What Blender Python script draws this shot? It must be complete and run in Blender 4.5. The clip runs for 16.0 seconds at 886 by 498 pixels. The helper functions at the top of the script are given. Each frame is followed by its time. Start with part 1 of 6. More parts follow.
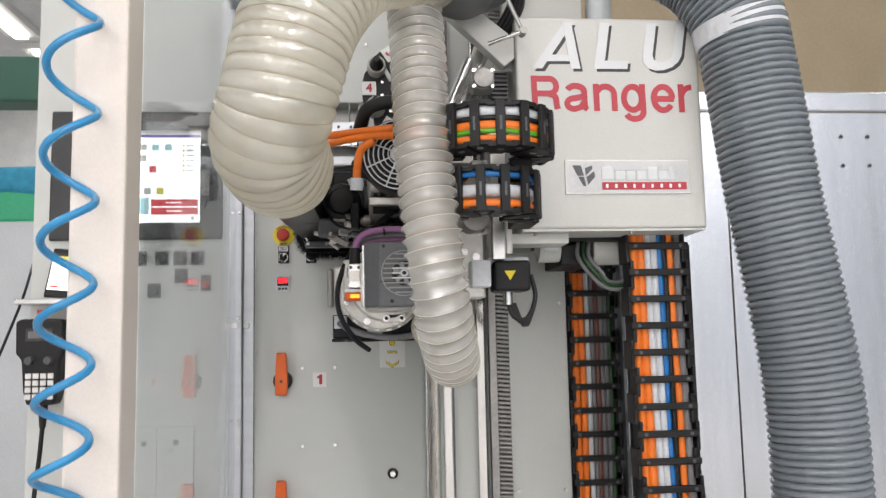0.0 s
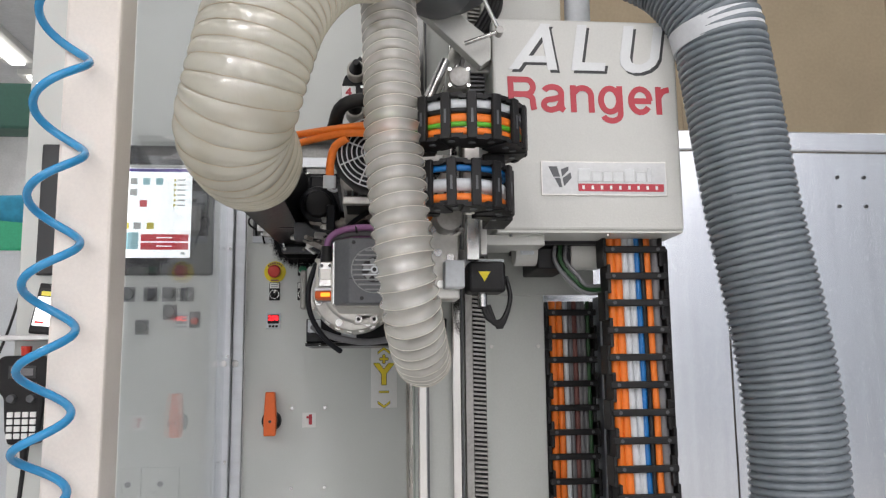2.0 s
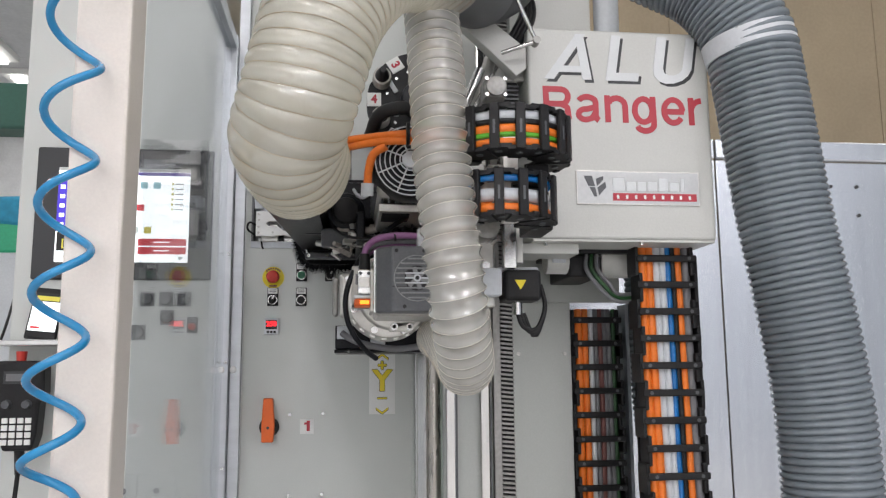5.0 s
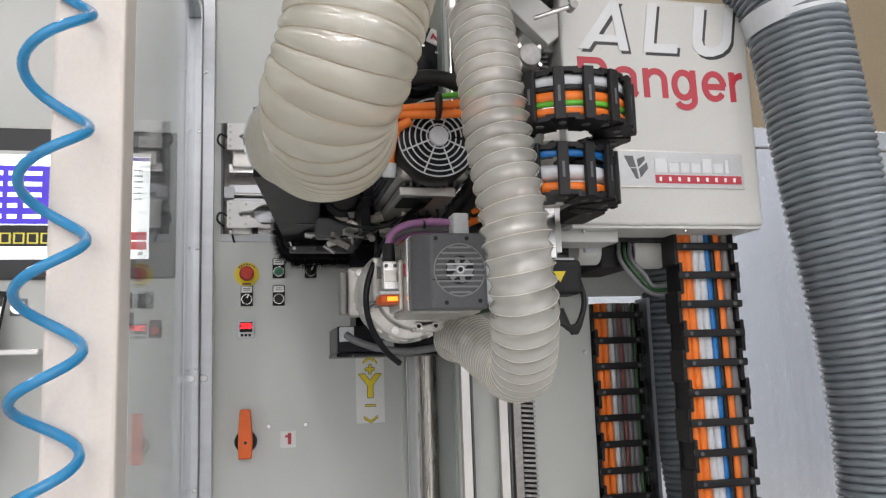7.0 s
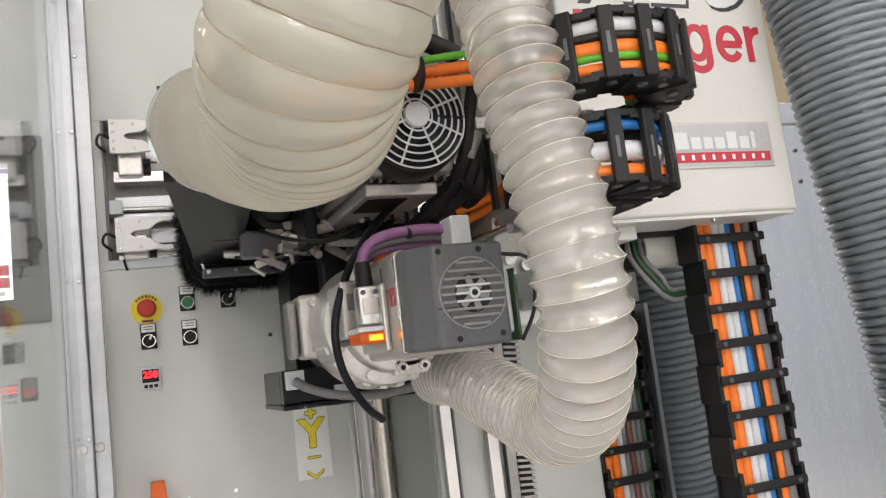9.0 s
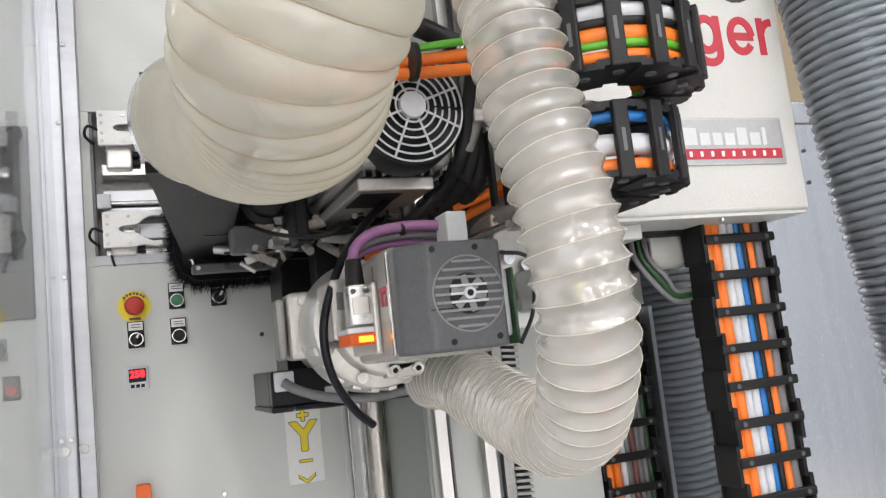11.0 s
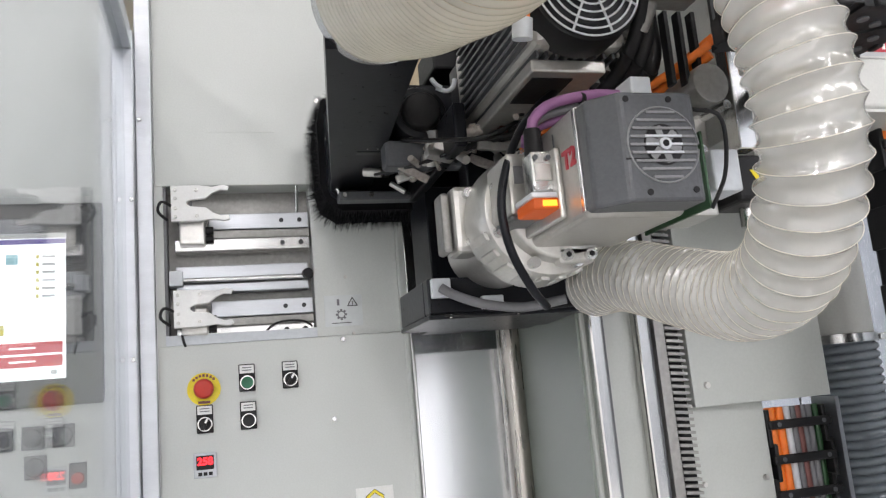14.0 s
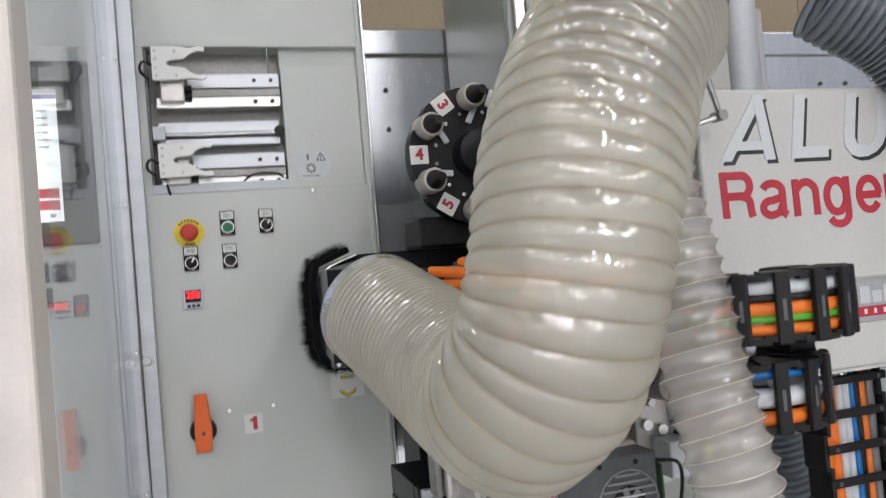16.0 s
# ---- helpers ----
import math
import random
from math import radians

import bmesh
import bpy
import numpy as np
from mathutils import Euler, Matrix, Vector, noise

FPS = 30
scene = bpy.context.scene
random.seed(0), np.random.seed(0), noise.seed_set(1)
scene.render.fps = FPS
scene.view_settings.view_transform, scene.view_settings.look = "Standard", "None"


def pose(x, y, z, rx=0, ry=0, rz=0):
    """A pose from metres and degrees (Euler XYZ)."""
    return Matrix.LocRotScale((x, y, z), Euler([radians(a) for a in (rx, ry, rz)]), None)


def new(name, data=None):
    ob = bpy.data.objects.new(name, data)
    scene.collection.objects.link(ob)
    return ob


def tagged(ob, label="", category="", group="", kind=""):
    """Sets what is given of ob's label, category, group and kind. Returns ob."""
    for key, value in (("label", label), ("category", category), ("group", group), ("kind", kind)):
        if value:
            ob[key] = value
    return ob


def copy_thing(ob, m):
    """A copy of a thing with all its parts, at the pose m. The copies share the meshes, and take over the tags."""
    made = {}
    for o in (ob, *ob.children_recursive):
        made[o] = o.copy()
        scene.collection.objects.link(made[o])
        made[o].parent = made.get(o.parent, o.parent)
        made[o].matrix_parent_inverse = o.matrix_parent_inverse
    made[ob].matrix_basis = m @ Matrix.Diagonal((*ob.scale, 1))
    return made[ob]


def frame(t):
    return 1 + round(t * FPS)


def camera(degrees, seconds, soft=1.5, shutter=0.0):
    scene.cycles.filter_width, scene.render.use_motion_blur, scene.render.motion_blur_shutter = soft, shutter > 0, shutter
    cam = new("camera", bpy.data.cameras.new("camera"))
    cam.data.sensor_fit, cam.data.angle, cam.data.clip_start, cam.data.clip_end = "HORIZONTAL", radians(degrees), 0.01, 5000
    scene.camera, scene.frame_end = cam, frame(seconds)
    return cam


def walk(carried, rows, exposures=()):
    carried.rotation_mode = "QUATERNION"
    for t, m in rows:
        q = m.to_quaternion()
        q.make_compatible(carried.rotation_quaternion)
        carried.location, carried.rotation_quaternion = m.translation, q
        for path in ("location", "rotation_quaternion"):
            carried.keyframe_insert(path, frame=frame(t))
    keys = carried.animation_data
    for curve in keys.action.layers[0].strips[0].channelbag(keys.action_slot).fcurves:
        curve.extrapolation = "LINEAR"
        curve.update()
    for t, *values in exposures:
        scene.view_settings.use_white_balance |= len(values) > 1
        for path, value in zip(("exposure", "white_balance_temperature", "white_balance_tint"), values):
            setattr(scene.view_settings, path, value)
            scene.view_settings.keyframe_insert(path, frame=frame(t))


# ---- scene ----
cam = camera(57.05, 16.0, soft=1.25, shutter=0.4)
ROWS = [
    (0.0, -0.250, -2.426, 1.269, 6.28, 1.15, -4.69),
    (0.5, -0.227, -2.422, 1.304, 8.18, 0.66, -4.28),
    (1.0, -0.243, -2.405, 1.304, 8.14, 0.92, -4.85),
    (1.5, -0.243, -2.400, 1.301, 8.15, 0.65, -4.92),
    (2.0, -0.247, -2.398, 1.303, 8.23, 0.62, -5.19),
    (2.5, -0.251, -2.395, 1.305, 8.05, 0.59, -5.36),
    (3.0, -0.248, -2.396, 1.302, 8.36, 0.63, -5.24),
    (5.5, -0.322, -2.394, 1.315, 8.40, 0.53, -6.69),
    (6.0, -0.381, -2.351, 1.311, 8.21, 1.51, -7.13),
    (6.5, -0.482, -2.281, 1.292, 8.42, 2.10, -11.26),
    (7.0, -0.477, -2.169, 1.328, 8.21, 1.85, -12.32),
    (7.5, -0.477, -2.024, 1.345, 8.29, 3.41, -14.52),
    (8.0, -0.502, -1.931, 1.383, 9.13, 4.15, -17.16),
    (8.5, -0.546, -1.833, 1.407, 7.68, 6.87, -20.31),
    (11.0, -0.515, -1.744, 1.421, 7.38, 6.15, -20.20),
    (11.5, -0.520, -1.742, 1.422, 7.27, 6.12, -20.78),
    (12.0, -0.537, -1.725, 1.455, 8.12, 6.96, -20.84),
    (12.5, -0.518, -1.711, 1.467, 8.84, 6.36, -19.18),
    (13.0, -0.486, -1.686, 1.480, 9.03, 5.80, -18.30),
    (13.5, -0.472, -1.671, 1.507, 10.12, 4.69, -16.07),
    (14.0, -0.479, -1.654, 1.521, 10.53, 4.96, -14.65),
    (14.5, -0.485, -1.649, 1.518, 10.58, 4.76, -15.30),
    (15.0, -0.517, -1.699, 1.488, 10.00, 4.60, -15.79),
    (15.5, -0.538, -1.759, 1.456, 6.71, 5.54, -17.78),
    (16.0, -0.526, -1.838, 1.459, 1.37, 4.85, -17.31),
]
walk(cam, [(t, pose(x, y, z, 90 + pitch, roll, yaw)) for t, x, y, z, pitch, roll, yaw in ROWS], exposures=[(0.0, -0.08, 6800, 10), (0.5, -0.3, 6750, 10), (1.5, -0.32, 6650, 10), (3.0, -0.32, 6650, 10), (5.5, -0.34, 6550, 10), (6.5, -0.34, 6600, 10), (7.5, -0.27, 6800, 10), (8.5, -0.05, 7050, 10), (11.0, 0.25, 6700, 10), (12.0, 0.1, 6300, 10), (13.0, 0.15, 6350, 10), (14.0, 0.13, 6550, 10), (15.0, 0.02, 6750, 10), (15.5, -0.2, 6550, 10), (16.0, -0.38, 6500, 10)])

# ---- light: a factory hall lit by ceiling luminaires ----
world = bpy.data.worlds.new("hall")
scene.world = world
world.use_nodes = True
world.node_tree.nodes["Background"].inputs[0].default_value = (0.9, 0.95, 1.0, 1)
world.node_tree.nodes["Background"].inputs[1].default_value = 0.25
LAMP_POWER = 25.5
CEILING = 5.2


def hall_light(x, y, power):
    data = bpy.data.lights.new("hall_light", "AREA")
    data.shape, data.size, data.size_y, data.energy = "RECTANGLE", 0.14, 2.6, power
    data.color = (1.0, 0.962, 1.0)
    ob = new("hall_light", data)
    ob.matrix_basis = pose(x, y, CEILING - 0.16)
    return ob


# ---- materials ----
def mat(name, color, rough=0.5, metal=0.0, grain=40.0, vary=0.06, bump=0.0, stain=0.04, spec=0.5, coat=0.0, stretch=(1, 1, 1)):
    m = bpy.data.materials.new(name)
    m.use_nodes = True
    nt = m.node_tree
    b = nt.nodes["Principled BSDF"]
    co = nt.nodes.new("ShaderNodeTexCoord")
    mp = nt.nodes.new("ShaderNodeMapping")
    mp.inputs["Scale"].default_value = stretch
    nt.links.new(co.outputs["Object"], mp.inputs[0])
    n1, n2 = nt.nodes.new("ShaderNodeTexNoise"), nt.nodes.new("ShaderNodeTexNoise")
    n1.inputs["Scale"].default_value, n1.inputs["Detail"].default_value = grain, 6
    n2.inputs["Scale"].default_value, n2.inputs["Detail"].default_value = 3.1, 4
    for n in (n1, n2):
        nt.links.new(mp.outputs[0], n.inputs["Vector"])
    base = Vector(color)

    def ramp(src, lo, hi):
        r = nt.nodes.new("ShaderNodeValToRGB")
        r.color_ramp.elements[0].position, r.color_ramp.elements[1].position = 0.3, 0.7
        r.color_ramp.elements[0].color, r.color_ramp.elements[1].color = (lo, lo, lo, 1), (hi, hi, hi, 1)
        nt.links.new(src.outputs["Fac"], r.inputs[0])
        return r
    r1, r2 = ramp(n1, 1 - vary, 1 + vary), ramp(n2, 1 - stain, 1 + stain)
    m1, m2 = nt.nodes.new("ShaderNodeMixRGB"), nt.nodes.new("ShaderNodeMixRGB")
    for k in (m1, m2):
        k.blend_type, k.inputs[0].default_value = "MULTIPLY", 1.0
    m1.inputs[1].default_value = (*base, 1)
    nt.links.new(r1.outputs[0], m1.inputs[2])
    nt.links.new(m1.outputs[0], m2.inputs[1])
    nt.links.new(r2.outputs[0], m2.inputs[2])
    nt.links.new(m2.outputs[0], b.inputs["Base Color"])
    rr = nt.nodes.new("ShaderNodeMapRange")
    rr.inputs["To Min"].default_value, rr.inputs["To Max"].default_value = max(0.02, rough - 0.07), min(1, rough + 0.07)
    nt.links.new(n1.outputs["Fac"], rr.inputs[0])
    nt.links.new(rr.outputs[0], b.inputs["Roughness"])
    b.inputs["Metallic"].default_value = metal
    b.inputs["Specular IOR Level"].default_value = spec
    b.inputs["Coat Weight"].default_value = coat
    if bump:
        bp = nt.nodes.new("ShaderNodeBump")
        bp.inputs["Strength"].default_value, bp.inputs["Distance"].default_value = bump, 0.002
        nt.links.new(n1.outputs["Fac"], bp.inputs["Height"])
        nt.links.new(bp.outputs[0], b.inputs["Normal"])
    return m


def glow(name, color, strength):
    m = bpy.data.materials.new(name)
    m.use_nodes = True
    b = m.node_tree.nodes["Principled BSDF"]
    b.inputs["Base Color"].default_value = (*[c * 0.3 for c in color], 1)
    b.inputs["Emission Color"].default_value = (*color, 1)
    b.inputs["Emission Strength"].default_value = strength
    return m


def clear_plastic(name, tint, haze, gloss_rough):
    """Clear sheet: mostly see-through, a little milky, with a mirror-like surface."""
    m = bpy.data.materials.new(name)
    m.use_nodes = True
    nt = m.node_tree
    out = nt.nodes["Material Output"]
    nt.nodes.remove(nt.nodes["Principled BSDF"])
    tr, df, gl = nt.nodes.new("ShaderNodeBsdfTransparent"), nt.nodes.new("ShaderNodeBsdfDiffuse"), nt.nodes.new("ShaderNodeBsdfGlossy")
    tr.inputs[0].default_value, df.inputs[0].default_value = (*tint, 1), (0.62, 0.68, 0.71, 1)
    gl.inputs["Roughness"].default_value = gloss_rough
    a, b = nt.nodes.new("ShaderNodeMixShader"), nt.nodes.new("ShaderNodeMixShader")
    no = nt.nodes.new("ShaderNodeTexNoise")
    no.inputs["Scale"].default_value = 2.3
    mr = nt.nodes.new("ShaderNodeMapRange")
    mr.inputs["To Min"].default_value, mr.inputs["To Max"].default_value = haze * 0.8, haze * 1.2
    nt.links.new(no.outputs["Fac"], mr.inputs[0])
    nt.links.new(mr.outputs[0], a.inputs[0])
    nt.links.new(tr.outputs[0], a.inputs[1])
    nt.links.new(df.outputs[0], a.inputs[2])
    fr = nt.nodes.new("ShaderNodeLayerWeight")
    fr.inputs[0].default_value = 0.5
    pw = nt.nodes.new("ShaderNodeMath")
    pw.operation = "POWER"
    pw.inputs[1].default_value = 2.2
    nt.links.new(fr.outputs["Facing"], pw.inputs[0])
    sc = nt.nodes.new("ShaderNodeMath")
    sc.operation, sc.inputs[1].default_value = "MULTIPLY_ADD", 0.42
    sc.inputs[2].default_value = 0.03
    nt.links.new(pw.outputs[0], sc.inputs[0])
    nt.links.new(sc.outputs[0], b.inputs[0])
    nt.links.new(a.outputs[0], b.inputs[1])
    nt.links.new(gl.outputs[0], b.inputs[2])
    nt.links.new(b.outputs[0], out.inputs[0])
    return m


def hose_film(name, color, clear, rough):
    """Milky thin plastic film of a suction hose: partly see-through, partly glowing with the light behind it, glossy."""
    m = bpy.data.materials.new(name)
    m.use_nodes = True
    nt = m.node_tree
    nt.nodes.remove(nt.nodes["Principled BSDF"])
    N = lambda kind: nt.nodes.new("ShaderNode" + kind)
    df, tl, tr, gl = N("BsdfDiffuse"), N("BsdfTranslucent"), N("BsdfTransparent"), N("BsdfGlossy")
    tc, big_noise, fine, ramp = N("TexCoord"), N("TexNoise"), N("TexNoise"), N("ValToRGB")
    big_noise.inputs["Scale"].default_value, big_noise.inputs["Detail"].default_value = 7.0, 4.0
    fine.inputs["Scale"].default_value, fine.inputs["Detail"].default_value, fine.inputs["Distortion"].default_value = 30.0, 2.0, 1.5
    nt.links.new(tc.outputs["Object"], big_noise.inputs["Vector"])
    nt.links.new(tc.outputs["Object"], fine.inputs["Vector"])
    ramp.color_ramp.elements[0].position, ramp.color_ramp.elements[1].position = 0.3, 0.7
    ramp.color_ramp.elements[0].color = (*[c * 0.88 for c in color], 1)
    ramp.color_ramp.elements[1].color = (*color, 1)
    nt.links.new(big_noise.outputs["Fac"], ramp.inputs[0])
    for n in (df, tl):
        nt.links.new(ramp.outputs[0], n.inputs["Color"])
    tr.inputs[0].default_value = (*[min(1.0, c * 1.2) for c in color], 1)
    gl.inputs["Roughness"].default_value = rough
    bp = N("Bump")
    bp.inputs["Strength"].default_value, bp.inputs["Distance"].default_value = 0.55, 0.006
    nt.links.new(fine.outputs["Fac"], bp.inputs["Height"])
    nt.links.new(bp.outputs[0], gl.inputs["Normal"])
    a, b, c = N("MixShader"), N("MixShader"), N("MixShader")
    a.inputs[0].default_value, b.inputs[0].default_value = 0.58, clear
    nt.links.new(df.outputs[0], a.inputs[1])
    nt.links.new(tl.outputs[0], a.inputs[2])
    nt.links.new(a.outputs[0], b.inputs[1])
    nt.links.new(tr.outputs[0], b.inputs[2])
    lw, pw, sc = N("LayerWeight"), N("Math"), N("Math")
    lw.inputs[0].default_value = 0.5
    pw.operation, pw.inputs[1].default_value = "POWER", 3.0
    sc.operation, sc.inputs[1].default_value, sc.inputs[2].default_value = "MULTIPLY_ADD", 0.35, 0.22
    nt.links.new(lw.outputs["Facing"], pw.inputs[0])
    nt.links.new(pw.outputs[0], sc.inputs[0])
    nt.links.new(sc.outputs[0], c.inputs[0])
    nt.links.new(b.outputs[0], c.inputs[1])
    nt.links.new(gl.outputs[0], c.inputs[2])
    nt.links.new(c.outputs[0], nt.nodes["Material Output"].inputs[0])
    return m


CABINET = mat("cabinet_paint", (0.61, 0.63, 0.605), 0.42, 0, 300, 0.03, 0.12, 0.03)
CREAM = mat("cream_paint", (0.78, 0.72, 0.66), 0.4, 0, 220, 0.03, 0.08, 0.03)
COLUMNPAINT = mat("column_paint", (0.44, 0.46, 0.435), 0.4, 0, 260, 0.03, 0.1, 0.03)
HOUSING = mat("housing_paint", (0.57, 0.575, 0.545), 0.38, 0, 260, 0.03, 0.12, 0.03)
ALUMINIUM = mat("aluminium", (0.52, 0.54, 0.565), 0.42, 1.0, 90, 0.05, 0.04, 0.05, stretch=(1, 1, 14))
PARTITION = mat("dull_aluminium", (0.64, 0.66, 0.69), 0.25, 0.95, 120, 0.03, 0.0, 0.05, stretch=(12, 12, 0.6))
SHEET = mat("brushed_sheet", (0.90, 0.92, 0.95), 0.22, 0.8, 60, 0.03, 0.0, 0.05, stretch=(6, 6, 0.4))
CHROME = mat("polished_steel", (0.56, 0.55, 0.53), 0.12, 1.0, 30, 0.03, 0.0, 0.04, stretch=(6, 6, 0.5))
BRONZE = mat("bronze_tinted_metal", (0.50, 0.47, 0.43), 0.28, 0.95, 90, 0.05, 0.0, 0.05, stretch=(1, 1, 0.1))
GREENGREY = mat("green_grey_paint", (0.21, 0.24, 0.215), 0.4, 0, 220, 0.03, 0.08, 0.04)
STEEL = mat("machined_steel", (0.66, 0.66, 0.65), 0.24, 1.0, 60, 0.05, 0.012, 0.06)
CAST = mat("cast_aluminium", (0.60, 0.59, 0.56), 0.34, 0.75, 110, 0.07, 0.05, 0.1)
GREYBODY = mat("grey_painted_body", (0.47, 0.46, 0.43), 0.34, 0.5, 140, 0.06, 0.1, 0.08)
DARKGREY = mat("dark_grey_plastic", (0.095, 0.10, 0.108), 0.45, 0, 200, 0.1, 0.15, 0.12)
BLACK = mat("black_plastic", (0.012, 0.012, 0.013), 0.48, 0, 160, 0.15, 0.12, 0.15, 0.3)
BLACKPAINT = mat("black_paint", (0.009, 0.010, 0.013), 0.3, 0, 120, 0.1, 0.05, 0.15, 0.2)
BRISTLE = mat("black_bristle", (0.006, 0.006, 0.007), 0.7, 0, 300, 0.2, spec=0.1)
RUBBER = mat("black_rubber", (0.013, 0.013, 0.014), 0.45, 0, 120, 0.15, 0.1, 0.1, 0.35)
ORANGE = mat("orange_cable", (0.86, 0.20, 0.02), 0.45, 0, 120, 0.06, 0.05, 0.05)
CABLEWHITE = mat("pale_cable", (0.62, 0.65, 0.68), 0.4, 0, 120, 0.05, 0.05, 0.05)
CABLEGREY = mat("grey_cable", (0.17, 0.17, 0.18), 0.45, 0, 120, 0.08, 0.05, 0.05)
BLUE = mat("blue_hose", (0.012, 0.16, 0.46), 0.25, 0, 90, 0.06, 0.0, 0.05)
SKYBLUE = mat("blue_coil", (0.015, 0.26, 0.55), 0.22, 0, 60, 0.05, 0.0, 0.05, 0.6, 0.3)
GREEN = mat("green_cable", (0.10, 0.42, 0.03), 0.45, 0, 120, 0.08)
DARKGREEN = mat("dark_green_cable", (0.02, 0.075, 0.025), 0.4, 0, 120, 0.08)
PURPLE = mat("purple_cable", (0.30, 0.13, 0.29), 0.42, 0, 120, 0.06)
BROWN = mat("brown_cable", (0.17, 0.06, 0.05), 0.45, 0, 120, 0.06)
RED = mat("red_print", (0.47, 0.03, 0.05), 0.42, 0, 200, 0.04)
YELLOW = mat("yellow_print", (0.85, 0.68, 0.02), 0.4, 0, 200, 0.04)
WHITE = mat("white_label", (0.82, 0.82, 0.80), 0.4, 0, 200, 0.03)
DARKPRINT = mat("dark_print", (0.03, 0.032, 0.035), 0.45, 0, 200, 0.05)
HANDLE_ORANGE = mat("orange_plastic", (0.82, 0.14, 0.015), 0.38, 0, 160, 0.05)
GREYHOSE = mat("grey_hose_film", (0.18, 0.21, 0.235), 0.24, 0, 80, 0.05, 0.05, 0.06, 0.6, 0.2)
HOSE = hose_film("milky_hose_film", (0.98, 0.94, 0.80), 0.52, 0.022)
HOSECLEAR = hose_film("clear_hose_film", (0.97, 0.945, 0.87), 0.6, 0.025)
CASTDARK = mat("dull_cast_metal", (0.30, 0.295, 0.28), 0.42, 0.6, 110, 0.12, 0.06, 0.15)
DUST = mat("dusty_metal", (0.34, 0.31, 0.28), 0.6, 0.2, 160, 0.2, 0.2, 0.2)
CUP = mat("beige_plastic", (0.46, 0.44, 0.40), 0.4, 0, 120, 0.06)
WIRE = mat("copper_wire", (0.34, 0.27, 0.19), 0.35, 0.3, 80, 0.08)
PALEWIRE = mat("coated_wire", (0.62, 0.57, 0.48), 0.3, 0.1, 80, 0.08)
GLASS = clear_plastic("clear_plastic_sheet", (0.95, 0.965, 0.975), 0.045, 0.035)
BEIGE = mat("beige_wall", (0.42, 0.34, 0.23), 0.7, 0, 60, 0.05, 0.1, 0.05)
CONCRETE = mat("concrete_floor", (0.60, 0.60, 0.59), 0.5, 0, 25, 0.1, 0.1, 0.12)
HALLWALL = mat("hall_wall", (0.76, 0.77, 0.77), 0.7, 0, 30, 0.05, 0.05, 0.08)
# for the unseen east wall only, darkened to dim its reflection in the partition
DARKWALL = mat("grey_hall_wall", (0.38, 0.41, 0.45), 0.7, 0, 30, 0.05, 0.05, 0.08)
HALLCEIL = mat("hall_ceiling", (0.70, 0.71, 0.72), 0.8, 0, 20, 0.05, 0.05, 0.05)
BEAMGREEN = mat("green_steel", (0.03, 0.11, 0.08), 0.5, 0, 40, 0.08)
BINGREEN = mat("green_bin", (0.03, 0.42, 0.22), 0.45, 0, 60, 0.08)
BINBLUE = mat("blue_cloth", (0.03, 0.30, 0.48), 0.7, 0, 30, 0.15, 0.2)
TUBEGLOW = glow("lamp_glow", (1.0, 0.98, 0.94), 7.0)
LEDORANGE = glow("orange_led", (1.0, 0.30, 0.02), 2.6)
LEDDIM = glow("orange_lens", (0.9, 0.14, 0.005), 0.28)
LEDRED = glow("red_digits", (1.0, 0.02, 0.03), 3.0)
SCREENWHITE = glow("screen_white", (0.92, 0.95, 0.96), 2.4)
SCREENBLUE = glow("screen_blue", (0.10, 0.06, 0.80), 0.9)
SCREENPURPLE = glow("screen_purple", (0.14, 0.10, 0.42), 0.9)
SCREENRED = glow("screen_red", (0.85, 0.08, 0.10), 0.9)
SCREENCYAN = glow("screen_cyan", (0.45, 0.78, 0.86), 0.9)
SCREENGREEN = glow("screen_green", (0.02, 0.35, 0.10), 0.9)
SCREENGREY = glow("screen_grey", (0.55, 0.56, 0.55), 0.9)
SCREENDARK = glow("screen_dark", (0.02, 0.02, 0.02), 0.5)
SCREENYELLOW = glow("screen_yellow", (0.80, 0.70, 0.10), 0.9)


# ---- mesh helpers ----
def thing(name, at, label, category, group="", kind=""):
    ob = new(name)
    ob.location = at
    ob.empty_display_size = 0.05
    return tagged(ob, label, category, group, kind)


def base_of(ob):
    p = Vector((0, 0, 0))
    while ob:
        p += ob.location
        ob = ob.parent
    return p


def part(name, bm, material, parent=None, label="", smooth=False):
    me = bpy.data.meshes.new(name)
    if parent:
        bmesh.ops.translate(bm, verts=bm.verts, vec=-base_of(parent))
    for f in bm.faces:
        f.smooth = smooth
    bm.to_mesh(me)
    bm.free()
    me.materials.append(material)
    if smooth:
        me.set_sharp_from_angle(angle=radians(40))
    ob = new(name, me)
    ob.parent = parent
    if label:
        ob["label"] = label
    return ob


def box(x0, x1, y0, y1, z0, z1, bevel=0.0, seg=2, bm=None, m=None):
    own = bm is None
    b = bmesh.new()
    bmesh.ops.create_cube(b, size=1)
    for v in b.verts:
        v.co = Vector(((x0 + x1) / 2 + v.co.x * (x1 - x0), (y0 + y1) / 2 + v.co.y * (y1 - y0), (z0 + z1) / 2 + v.co.z * (z1 - z0)))
    if bevel:
        bmesh.ops.bevel(b, geom=list(b.edges), offset=bevel, segments=seg, profile=0.5, affect="EDGES")
    if m is not None:
        bmesh.ops.transform(b, matrix=m, verts=b.verts)
    return b if own else add(bm, b)


def add(bm, other):
    me = bpy.data.meshes.new("joined")
    other.to_mesh(me)
    other.free()
    bm.from_mesh(me)
    bpy.data.meshes.remove(me)
    return bm


